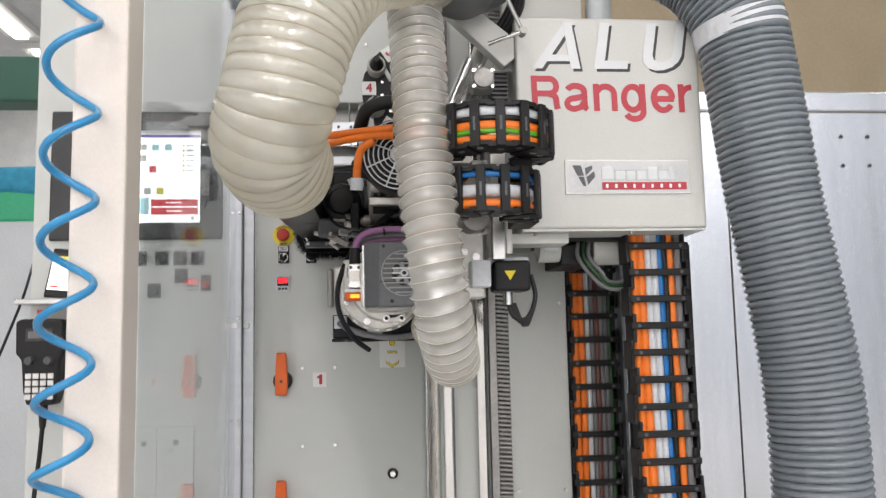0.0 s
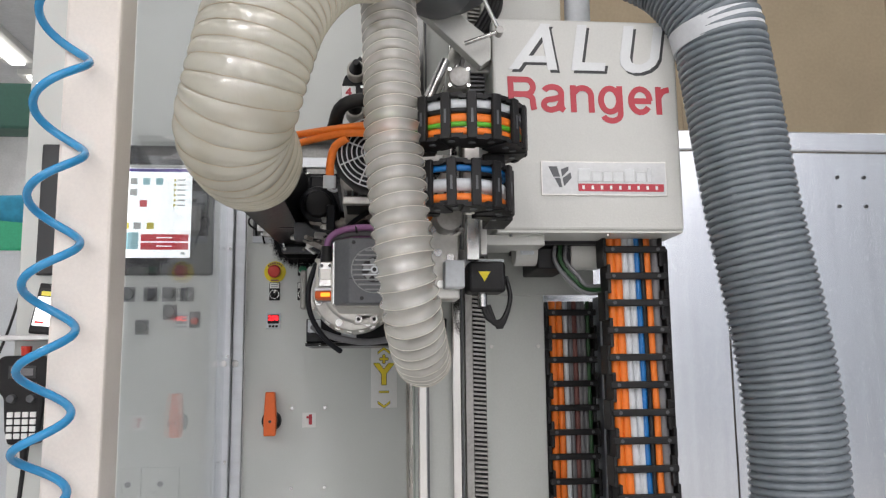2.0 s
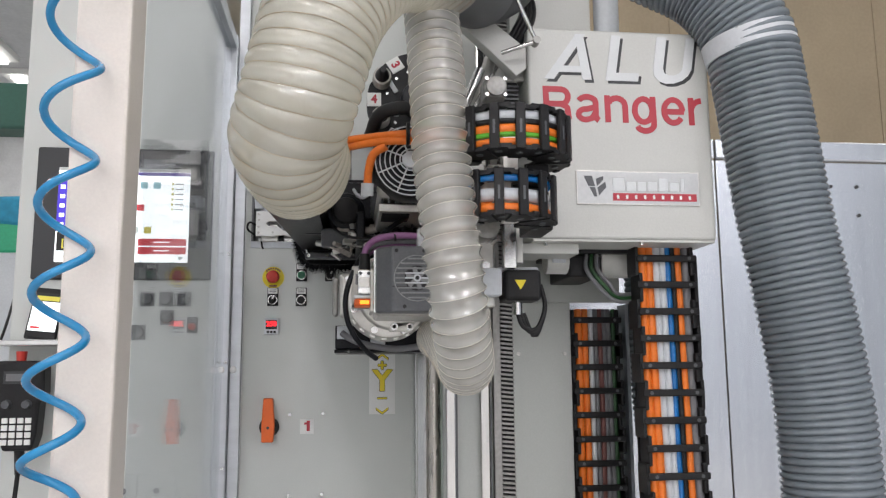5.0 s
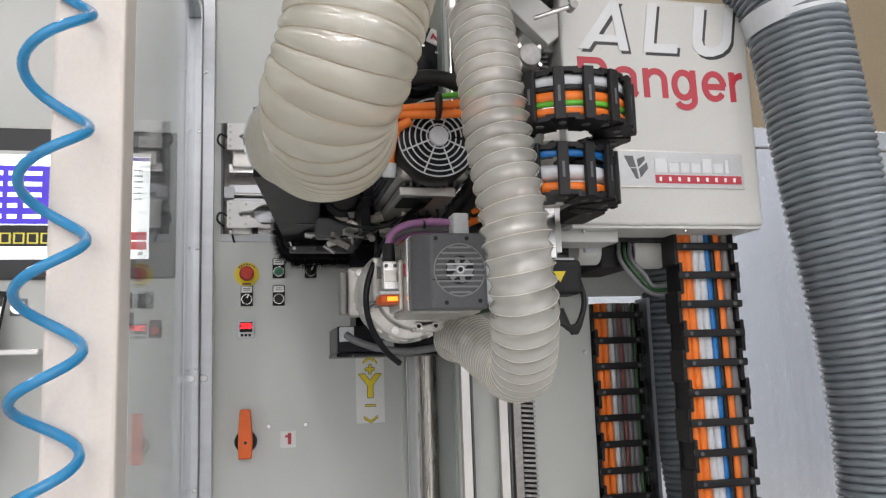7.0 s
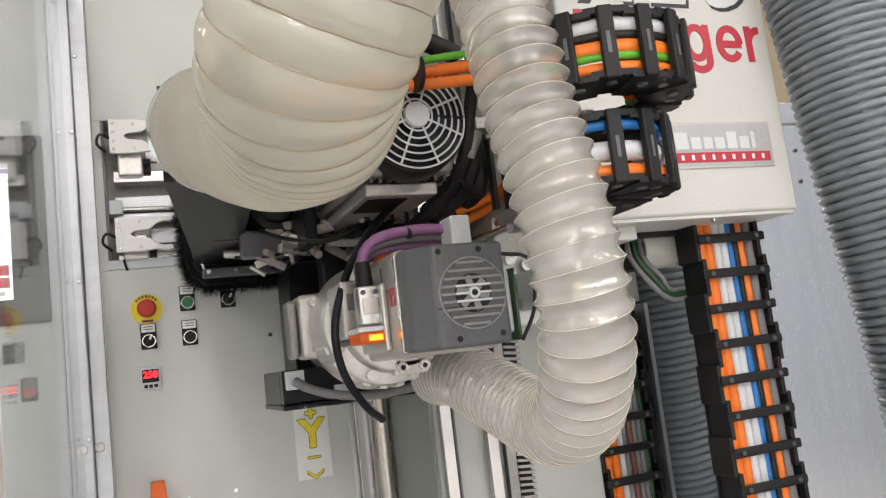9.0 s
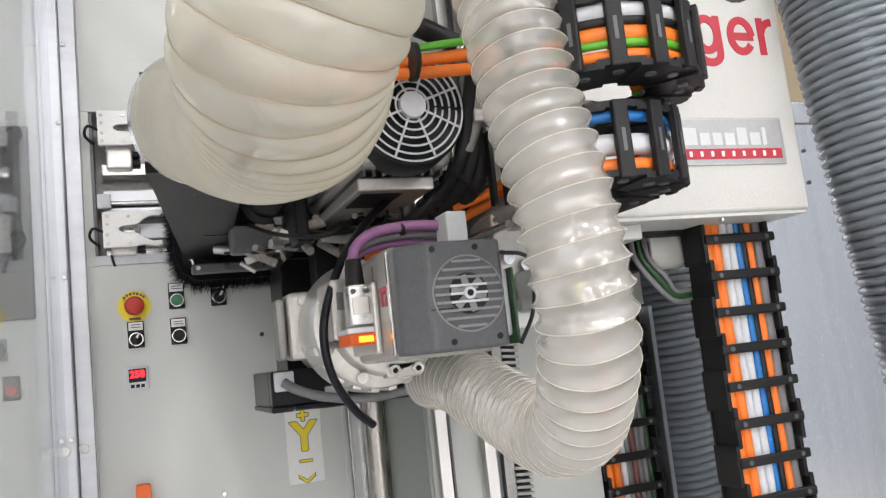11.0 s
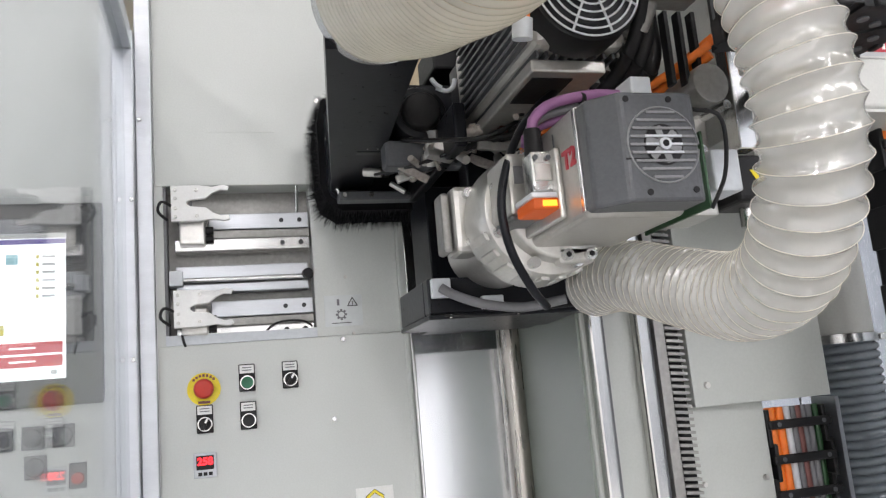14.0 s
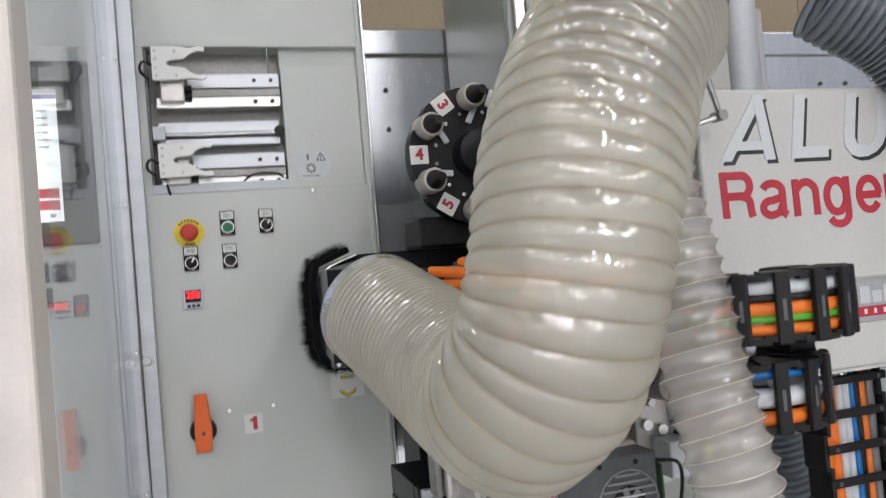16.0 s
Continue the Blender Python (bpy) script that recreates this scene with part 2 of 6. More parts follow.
def rod(p0, p1, r0, r1=None, seg=24, bm=None, bevel=0.0):
    p0, p1 = Vector(p0), Vector(p1)
    d = p1 - p0
    b = bmesh.new()
    bmesh.ops.create_cone(b, cap_ends=True, segments=seg, radius1=r0, radius2=r0 if r1 is None else r1, depth=d.length)
    if bevel:
        rim = [e for e in b.edges if len(e.link_faces) == 2 and any(len(f.verts) > 4 for f in e.link_faces)]
        bmesh.ops.bevel(b, geom=rim, offset=bevel, segments=2, profile=0.5, affect="EDGES")
    bmesh.ops.transform(b, matrix=Matrix.Translation((p0 + p1) / 2) @ d.to_track_quat("Z", "Y").to_matrix().to_4x4(), verts=b.verts)
    return b if bm is None else add(bm, b)


def smooth_path(points, step):
    """Points of a smooth line through the given ones, at even steps."""
    pts = [Vector(p) for p in points]
    pts = [2 * pts[0] - pts[1]] + pts + [2 * pts[-1] - pts[-2]]
    fine = []
    for i in range(1, len(pts) - 2):
        a, b, c, d = pts[i - 1:i + 3]
        for k in range(40):
            t = k / 40
            fine.append(0.5 * (2 * b + (c - a) * t + (2 * a - 5 * b + 4 * c - d) * t * t + (3 * b - a - 3 * c + d) * t ** 3))
    fine.append(pts[-2])
    out, left = [fine[0]], step
    for p, q in zip(fine, fine[1:]):
        seg = (q - p).length
        while seg >= left:
            p = p + (q - p) * (left / seg)
            out.append(p)
            seg, left = (q - p).length, step
        left -= seg
    return out


def frames_along(path):
    tans = [(path[min(i + 1, len(path) - 1)] - path[max(i - 1, 0)]).normalized() for i in range(len(path))]
    n = tans[0].orthogonal().normalized()
    out = []
    for t in tans:
        n = (n - t * n.dot(t)).normalized()
        out.append((t, n, t.cross(n)))
    return out


def tube(points, r, seg=14, step=0.012, bm=None, closed_ends=True):
    path = smooth_path(points, step)
    b = bmesh.new()
    rings = []
    for p, (t, n, s) in zip(path, frames_along(path)):
        rings.append([b.verts.new(p + r * (math.cos(a) * n + math.sin(a) * s)) for a in [2 * math.pi * k / seg for k in range(seg)]])
    for a, c in zip(rings, rings[1:]):
        for k in range(seg):
            b.faces.new((a[k], a[(k + 1) % seg], c[(k + 1) % seg], c[k]))
    if closed_ends:
        b.faces.new(rings[0][::-1])
        b.faces.new(rings[-1])
    return b if bm is None else add(bm, b)


def pitch_phase(n, step, pitch):
    """Turns of the spiral wound up to each of n even steps; the pitch goes from its first to its last value along the hose."""
    first, last, start, end = pitch if isinstance(pitch, tuple) else (pitch, pitch, 0.0, 1.0)
    out, turns = [], 0.0
    for i in range(n):
        out.append(turns)
        u = min(1.0, max(0.0, (i / n - start) / (end - start)))
        turns += step / (first + (last - first) * u * u * (3 - 2 * u))
    return out


def corrugated(points, r, pitch, depth, seg=40, sub=8, sharp=1.0, dent=0.0, taper=None, sagging=False):
    """Helical bellows hose: the radius swells once in every pitch, and the swelling winds round."""
    step = (pitch[0] if isinstance(pitch, tuple) else pitch) / sub
    path = smooth_path(points, step)
    b = bmesh.new()
    rings = []
    n_all = len(path)
    turns = pitch_phase(n_all, step, pitch)
    for i, (p, (t, n, s)) in enumerate(zip(path, frames_along(path))):
        ring = []
        rr = r if taper is None else r * (taper[0] + (taper[1] - taper[0]) * i / n_all)
        for k in range(seg):
            a = 2 * math.pi * k / seg
            w = abs(math.sin(math.pi * (turns[i] - k / seg))) ** sharp
            w = 1 - w if sagging else w
            d = n * math.cos(a) + s * math.sin(a)
            wob = dent * noise.noise(p * 9 + d * 1.3)
            ring.append(b.verts.new(p + d * (rr - depth * (1 - w) + wob)))
        rings.append(ring)
    for a, c in zip(rings, rings[1:]):
        for k in range(seg):
            b.faces.new((a[k], a[(k + 1) % seg], c[(k + 1) % seg], c[k]))
    return b


def helix_wire(points, r, pitch, thick, seg=40, taper=(1.0, 1.0), dent=0.0):
    step = (pitch[0] if isinstance(pitch, tuple) else pitch) / seg
    path = smooth_path(points, step)
    turns = pitch_phase(len(path), step, pitch)
    pts = []
    for i, (p, (t, n, s)) in enumerate(zip(path, frames_along(path))):
        a = 2 * math.pi * turns[i]
        rr = r * (taper[0] + (taper[1] - taper[0]) * i / len(path))
        d = n * math.cos(a) + s * math.sin(a)
        pts.append(p + (rr + dent * noise.noise(p * 9 + d * 1.3)) * d)
    b = bmesh.new()
    rings = []
    for p, (t, n, s) in zip(pts, frames_along(pts)):
        rings.append([b.verts.new(p + thick * (math.cos(a) * n + math.sin(a) * s)) for a in (0.8, 2.4, 3.9, 5.5)])
    for a, c in zip(rings, rings[1:]):
        for k in range(4):
            b.faces.new((a[k], a[(k + 1) % 4], c[(k + 1) % 4], c[k]))
    return b


def ribbon(points, width, y0, y1):
    """A flat stroke of even width along points in x and z."""
    b = bmesh.new()
    pts = [Vector(p) for p in points]
    left, right = [], []
    for i, p in enumerate(pts):
        d = (pts[min(i + 1, len(pts) - 1)] - pts[max(i - 1, 0)]).normalized()
        n = Vector((-d.y, d.x)) * width / 2
        left.append(b.verts.new((p.x + n.x, y0, p.y + n.y)))
        right.append(b.verts.new((p.x - n.x, y0, p.y - n.y)))
    strip = [b.faces.new((left[i], left[i + 1], right[i + 1], right[i])) for i in range(len(pts) - 1)]
    e = bmesh.ops.extrude_face_region(b, geom=strip)
    bmesh.ops.translate(b, verts=[v for v in e["geom"] if isinstance(v, bmesh.types.BMVert)], vec=(0, y1 - y0, 0))
    bmesh.ops.recalc_face_normals(b, faces=b.faces)
    return b


def upright(outline, z0, z1):
    """A post or plate: an outline in x and y, from z0 to z1."""
    b = bmesh.new()
    lo, hi = [b.verts.new((x, y, z0)) for x, y in outline], [b.verts.new((x, y, z1)) for x, y in outline]
    n = len(outline)
    b.faces.new(lo[::-1])
    b.faces.new(hi)
    for k in range(n):
        b.faces.new((lo[k], lo[(k + 1) % n], hi[(k + 1) % n], hi[k]))
    return b


def prism(outline, y0, y1, bevel=0.0):
    """A plate: an outline in x and z, from y0 to y1."""
    b = bmesh.new()
    f = b.faces.new([b.verts.new((x, y0, z)) for x, z in outline])
    e = bmesh.ops.extrude_face_region(b, geom=[f])
    bmesh.ops.translate(b, verts=[v for v in e["geom"] if isinstance(v, bmesh.types.BMVert)], vec=(0, y1 - y0, 0))
    bmesh.ops.recalc_face_normals(b, faces=b.faces)
    if bevel:
        bmesh.ops.bevel(b, geom=list(b.edges), offset=bevel, segments=2, profile=0.5, affect="EDGES")
    return b


def lettering(text, size, m, depth=0.0008, bold=0.035):
    cu = bpy.data.curves.new("lettering", "FONT")
    cu.body, cu.size, cu.align_x, cu.align_y, cu.extrude = text, size, "CENTER", "CENTER", depth
    cu.resolution_u, cu.offset = 4, bold * size
    tmp = bpy.data.objects.new("lettering", cu)
    scene.collection.objects.link(tmp)
    me = bpy.data.meshes.new_from_object(tmp.evaluated_get(bpy.context.evaluated_depsgraph_get()))
    bpy.data.objects.remove(tmp)
    b = bmesh.new()
    b.from_mesh(me)
    bmesh.ops.transform(b, matrix=m, verts=b.verts)
    return b


def facing(x, y, z, spin=0):
    """On a face that looks towards -y."""
    return pose(x, y, z, 90, 0, 0) @ pose(0, 0, 0, 0, 0, spin)


def screws(spots, y, r, parent, material, name="screw"):
    for x, z in spots:
        part(name, rod((x, y + 0.001, z), (x, y - 0.004, z), r, r * 0.8, 12), material, parent, smooth=True)


HEAD, COLUMN = [], []  # what rides on the carriage; what rides on the column

# ---- the hall ----
X0, X1, Y0, Y1 = -7.0, 5.0, -12.0, 11.0
floor = part("floor", box(X0, X1, Y0, Y1, -0.1, 0), CONCRETE)
tagged(floor, "grey concrete factory floor", "floor", kind="structure")
ceiling = part("ceiling", box(X0, X1, Y0, Y1, CEILING, CEILING + 0.1), HALLCEIL)
tagged(ceiling, "pale grey hall ceiling", "ceiling", kind="structure")
# east wall stays out of view; its darker tone only tones down mirrored light
for nm, b in (("wall_south", (X0, X1, Y0 - 0.1, Y0, 0, CEILING)), ("wall_north", (X0, X1, Y1, Y1 + 0.1, 0, CEILING)),
              ("wall_west", (X0 - 0.1, X0, Y0, Y1, 0, CEILING)), ("wall_east", (X1, X1 + 0.1, Y0, Y1, 0, CEILING))):
    tagged(part(nm, box(*b), DARKWALL if nm == "wall_east" else HALLWALL), "plain grey hall wall", "wall", kind="structure")
wall_beige = part("wall_beige", box(-0.62, X1, 1.5, 1.6, 0, CEILING), BEIGE)
tagged(wall_beige, "beige panelled wall behind the machine", "wall", kind="structure")
for x in (0.2, 1.35, 2.5, 3.65):
    part("panel_joint", box(x, x + 0.012, 1.494, 1.5, 0, CEILING), BEIGE, wall_beige)


def luminaire(x, y, power):
    ob = thing("ceiling_luminaire", (x, y, CEILING - 0.14), "long white ceiling luminaire with a glowing diffuser", "ceiling light", "hall ceiling lights")
    part("housing", box(x - 0.2, x + 0.2, y - 1.3, y + 1.3, CEILING - 0.08, CEILING, 0.01), WHITE, ob)
    part("diffuser", box(x - 0.08, x + 0.08, y - 1.27, y + 1.27, CEILING - 0.12, CEILING - 0.08, 0.005), TUBEGLOW, ob)
    hall_light(x, y, power)


for lx in (-4.5, -1.6, 1.3, 4.0):
    for ly, share in ((-10.4, 4.6), (-7.4, 2.6), (-4.4, 0.5), (-1.7, 0.1)):
        luminaire(lx, ly, LAMP_POWER * share)
for ly in (3.2, 6.5, 9.5):
    luminaire(-4.6, ly, LAMP_POWER)
    luminaire(-2.3, ly, LAMP_POWER)

# ---- aluminium partition behind the machine ----
partition = thing("metal_partition", (1.0, 0.13, 0), "brushed aluminium partition with a rolled top edge", "partition", kind="structure")
for a, b in ((-0.09, 0.172), (0.176, 0.9), (0.904, 2.6)):
    part("sheet", box(a, b, 0.12, 0.14, 0, 1.995, 0.002), PARTITION, partition)
    part("cap", box(a, b, 0.112, 0.148, 1.998, 2.066, 0.006), PARTITION, partition)
# dark discs stand in for the shaded inside of holes in the sheet
for x in (-0.026, 1.304, 1.397):
    for z in (1.814, 1.912):
        part("painted_hole", rod((x, 0.121, z), (x, 0.116, z), 0.006, 0.006, 12), DARKPRINT, partition)

# ---- electrical cabinet with the operating panel ----
CX0, CX1, CTOP = -0.60, -0.106, 2.75
cabinet = thing("electrical_cabinet", (-0.35, 0.2, 0), "light grey steel electrical cabinet with operating buttons", "cabinet")
TX0, TX1, TZ0, TZ1 = -0.585, -0.295, 1.668, 1.987
part("body", box(CX0, CX1 + 0.0, 0.07, 0.105, 0, CTOP), CABINET, cabinet)
part("front_panel", box(CX0, CX1, 0.0, 0.07, 0, TZ0, 0.002), CABINET, cabinet)
part("upper_panel", box(CX0, CX1, 0.0, 0.07, TZ1, CTOP, 0.002), CABINET, cabinet)
part("side_strip", box(CX0, TX0, 0.0, 0.07, TZ0, TZ1), CABINET, cabinet)
part("recess_cover", box(TX1, -0.120, 0.012, 0.07, TZ0 + 0.001, 1.945, 0.0015), CABINET, cabinet)
part("recess_header", box(TX1, -0.118, 0.02, 0.07, 1.946, TZ1), CABINET, cabinet)
part("edge_strip", box(-0.1195, CX1, -0.002, 0.07, TZ0, TZ1), CABINET, cabinet)
part("edge_trim", box(CX1, CX1 + 0.007, -0.007, 0.10, 0, CTOP, 0.002), STEEL, cabinet, "bare steel edge trim")
part("edge_lip", box(CX1 - 0.012, CX1 - 0.004, -0.004, 0.0, 0, CTOP, 0.001), CABINET, cabinet)
screws([(-0.272, 1.504), (-0.463, 1.191), (-0.37, 1.192), (-0.463, 0.969), (-0.37, 0.97), (-0.27, 2.17), (-0.245, 1.66)], 0, 0.0055, cabinet, STEEL)
screws([(-0.23, 1.79), (-0.22, 1.672)], 0.012, 0.004, cabinet, CAST)
lock = thing("cabinet_lock", (-0.205, 0, 0.884), "round black quarter-turn cabinet lock", "lock")
part("body", rod((-0.205, 0, 0.884), (-0.205, -0.012, 0.884), 0.016, 0.0145, 28, bevel=0.002), BLACK, lock, smooth=True)
part("insert", rod((-0.205, -0.012, 0.884), (-0.205, -0.014, 0.884), 0.008, seg=16), STEEL, lock, smooth=True)
part("scratch", box(-0.50, -0.36, -0.0006, 0.0002, 2.1, 2.1012), CABINET, cabinet)


def push_button(x, z, kind):
    ob = thing("push_button" if kind != "selector" else "selector_switch", (x, 0, z), {"green": "green push button in a black holder with a label", "black": "black push button in a black holder with a label",
               "selector": "black rotary selector switch with a white mark"}[kind], "button", "operating buttons")
    part("holder", box(x - 0.0155, x + 0.0155, -0.006, 0.0, z - 0.021, z + 0.032, 0.002), BLACK, ob)
    part("label_plate", box(x - 0.0135, x + 0.0135, -0.008, -0.006, z + 0.014, z + 0.030, 0.0005), WHITE, ob, "white printed label")
    for k in (0.019, 0.024):
        part("print_bar", box(x - 0.009, x + 0.009, -0.0086, -0.008, z + k, z + k + 0.0018), CABLEGREY, ob)
    part("ring", rod((x, -0.006, z - 0.004), (x, -0.013, z - 0.004), 0.0145, 0.0135, 28), STEEL, ob, smooth=True)
    part("cap", rod((x, -0.012, z - 0.004), (x, -0.018, z - 0.004), 0.0118, 0.011, 28), {"green": mat("green_cap", (0.015, 0.16, 0.075), 0.4), "black": BLACK, "selector": BLACK}[kind], ob, smooth=True)
    if kind == "selector":
        part("knob", box(-0.0035, 0.0035, -0.03, -0.017, -0.012, 0.012, 0.0015, m=Matrix.Translation((x, 0, z - 0.004)) @ pose(0, 0, 0, 0, 28, 0)), BLACK, ob)
        part("mark", box(-0.002, 0.002, -0.0308, -0.03, 0.002, 0.012, m=Matrix.Translation((x, 0, z - 0.004)) @ pose(0, 0, 0, 0, 28, 0)), WHITE, ob)
    return ob


push_button(-0.437, 1.592, "green")
push_button(-0.354, 1.592, "selector")
push_button(-0.518, 1.520, "selector")
push_button(-0.437, 1.520, "black")

estop = thing("emergency_stop", (-0.518, 0, 1.582), "red mushroom emergency stop on a yellow ring", "button")
part("ring", rod((-0.518, 0, 1.582), (-0.518, -0.004, 1.582), 0.031, 0.031, 48), YELLOW, estop, "yellow ring")
part("print_bar", box(-0.529, -0.507, -0.0046, -0.004, 1.5545, 1.5595), BROWN, estop)
for k in range(7):
    a = radians(45 + 15 * k)
    part("print_bar", box(-0.0022, 0.0022, -0.0046, -0.004, -0.0025, 0.0025, m=Matrix.Translation((-0.518 + 0.026 * math.cos(a), 0, 1.582 + 0.026 * math.sin(a)))), BROWN, estop)
part("stem", rod((-0.518, -0.004, 1.582), (-0.518, -0.018, 1.582), 0.012, 0.012, 24), RED, estop, smooth=True)
EST = mat("red_plastic", (0.55, 0.035, 0.02), 0.4, 0, 160, 0.05)
part("mushroom", rod((-0.518, -0.018, 1.582), (-0.518, -0.032, 1.582), 0.0195, 0.0165, 36, bevel=0.003), EST, estop, smooth=True)

display = thing("temperature_display", (-0.52, 0, 1.44), "small panel display with glowing red digits", "display")
part("frame", box(-0.541, -0.499, -0.005, 0, 1.417, 1.463, 0.002), CABLEWHITE, display)
part("window", box(-0.536, -0.504, -0.007, -0.005, 1.432, 1.458, 0.001), BLACK, display)
part("digits", lettering("258", 0.019, facing(-0.520, -0.0076, 1.447)), LEDRED, display)
for k in range(3):
    part("key", box(-0.533 + k * 0.0095, -0.526 + k * 0.0095, -0.0062, -0.005, 1.421, 1.4275, 0.0005), BLACK, display)

switch = thing("main_switch", (-0.52, 0, 1.16), "orange rotary main switch handle on a black base", "switch")
part("base", rod((-0.52, 0, 1.157), (-0.52, -0.02, 1.157), 0.0285, 0.026, 36, bevel=0.002), BLACK, switch, smooth=True)
part("handle", prism([(-0.537, 1.117), (-0.505, 1.117), (-0.502, 1.16), (-0.508, 1.238), (-0.534, 1.238), (-0.538, 1.16)], -0.045, -0.02, 0.003), HANDLE_ORANGE, switch, "orange handle")
part("screw", rod((-0.52, -0.044, 1.157), (-0.52, -0.047, 1.157), 0.004, 0.004, 12), DARKPRINT, switch)
switch2 = copy_thing(switch, pose(-0.52, 0, 0.80))

number_label = thing("number_label", (-0.414, 0, 1.157), "white square label with a red number one", "label")
part("plate", box(-0.434, -0.395, -0.0015, 0, 1.136, 1.178, 0.0007), WHITE, number_label)
part("numeral", lettering("1", 0.038, facing(-0.411, -0.002, 1.157) @ Matrix.Diagonal((1.4, 1.0, 1, 1))), RED, number_label)
part("numeral", box(-0.422, -0.413, -0.0024, -0.0018, 1.162, 1.168), RED, number_label)

axis_label = thing("axis_label", (-0.2, 0, 1.28), "white axis label with yellow arrows and letter", "label")
part("plate", box(-0.239, -0.164, -0.0015, 0, 1.188, 1.366, 0.0007), WHITE, axis_label)


def outlined(text, size, x, z, squash=1.0):
    m = facing(x, -0.0022, z) @ Matrix.Diagonal((1, squash, 1, 1))
    for dx, dz in ((-0.0014, 0), (0.0014, 0), (0, -0.0014), (0, 0.0014)):
        part("outline", lettering(text, size, facing(x + dx, -0.0018, z + dz) @ Matrix.Diagonal((1, squash, 1, 1)), 0.0002), DARKPRINT, axis_label)
    part("letter", lettering(text, size, m, 0.0003), YELLOW, axis_label)


outlined("Y", 0.082, -0.2015, 1.281)
outlined("+", 0.045, -0.2015, 1.325)
for s, zc in ((1, 1.349), (-1, 1.2)):
    for mt, y, g in ((DARKPRINT, -0.0019, 0.0013), (YELLOW, -0.0024, 0)):
        part("arrow", prism([(-0.2185 - g, zc - s * (0.007 + g)), (-0.2015, zc + s * (0.006 - g)), (-0.1845 + g, zc - s * (0.007 + g)), (-0.1845 + g, zc - s * (0.001 - g)), (-0.2015, zc + s * (0.012 + g)), (-0.2185 - g, zc - s * (0.001 - g))], -0.0015, y), mt, axis_label)
part("dash", box(-0.216, -0.187, -0.0026, -0.0015, 1.230, 1.2365), DARKPRINT, axis_label)
part("dash", box(-0.215, -0.188, -0.003, -0.0026, 1.2312, 1.2353), YELLOW, axis_label)

warn = thing("warning_sticker", (-0.237, 0.012, 1.718), "faded warning sticker with triangle and gear signs", "sticker")
PALE = mat("faded_sticker", (0.63, 0.66, 0.66), 0.35)
part("plate", box(-0.277, -0.199, 0.011, 0.012, 1.688, 1.752, 0.0004), PALE, warn)
for k in range(3):
    a0, a1 = radians(90 + 120 * k), radians(210 + 120 * k)
    c = Vector((-0.219, 0.0105, 1.735))
    part("triangle_side", rod(c + 0.0115 * Vector((math.cos(a0), 0, math.sin(a0))), c + 0.0115 * Vector((math.cos(a1), 0, math.sin(a1))), 0.0009, seg=6), DARKPRINT, warn)
part("mark", box(-0.2196, -0.2184, 0.0102, 0.011, 1.731, 1.739), DARKPRINT, warn)
for k in range(8):
    a = radians(45 * k)
    part("tooth", box(-0.0022, 0.0022, 0.0103, 0.011, 0.0075, 0.0115, m=Matrix.Translation((-0.243, 0, 1.712)) @ pose(0, 0, 0, 0, 45 * k, 0)), CABLEGREY, warn)
part("gear_ring", tube([(-0.243 + 0.007 * math.cos(radians(30 * k)), 0.0105, 1.712 + 0.007 * math.sin(radians(30 * k))) for k in range(13)], 0.001, 6, 0.003), CABLEGREY, warn)
part("print_bar", box(-0.251, -0.246, 0.0105, 0.011, 1.731, 1.744), CABLEGREY, warn)
part("print_bar", box(-0.263, -0.223, 0.0105, 0.011, 1.694, 1.6955), DARKPRINT, warn)

# ---- tool tray let into the cabinet: two rails with forks ----
tray = thing("tool_tray", (-0.44, 0.06, 1.668), "recessed steel tool tray with two sliding rails", "tool tray")
part("back_plate", box(TX0, TX1, 0.062, 0.068, TZ0, TZ1), CASTDARK, tray)
part("lower_lip", box(TX0, TX1, 0.0, 0.06, TZ0 + 0.0005, TZ0 + 0.02, 0.001), CABLEWHITE, tray)
part("side_plate", box(TX0 + 0.0005, TX0 + 0.006, 0.003, 0.06, TZ0 + 0.02, TZ1 - 0.002), CABLEGREY, tray)
for z0 in (1.868, 1.690):
    part("rail", box(-0.50, TX1 - 0.004, 0.01, 0.05, z0 + 0.03, z0 + 0.062, 0.002), ALUMINIUM, tray)
    part("rail_groove", box(-0.50, TX1 - 0.004, 0.012, 0.05, z0 + 0.012, z0 + 0.028, 0.001), CASTDARK, tray)
    part("rail", box(-0.565, TX1 - 0.004, 0.006, 0.05, z0 - 0.014, z0 + 0.010, 0.002), STEEL, tray)
    for x in (-0.355, -0.318):
        part("bolt", rod((x, 0.0105, z0 + 0.046), (x, 0.007, z0 + 0.046), 0.0045, 0.0045, 12), DARKPRINT, tray)
        part("bolt", rod((x, 0.0065, z0 - 0.002), (x, 0.002, z0 - 0.002), 0.0048, 0.0048, 12), DARKPRINT, tray)
    part("slide_block", box(-0.555, -0.505, -0.012, 0.04, z0 - 0.004, z0 + 0.05, 0.004), CAST, tray)
    for k in (0.008, 0.026):
        part("stop_pin", rod((-0.505, 0.0, z0 + k), (-0.49, 0.0, z0 + k), 0.008, 0.008, 16), BLACK, tray, smooth=True)
for za, zb in ((1.80, 1.826), (1.772, 1.79)):
    part("cross_bar", box(TX0 + 0.02, TX1 - 0.01, 0.02, 0.05, za, zb, 0.002), ALUMINIUM, tray)
part("spindle_rod", rod((TX0 + 0.03, 0.015, 1.797), (TX1 - 0.006, 0.015, 1.797), 0.005, seg=16), STEEL, tray, smooth=True)
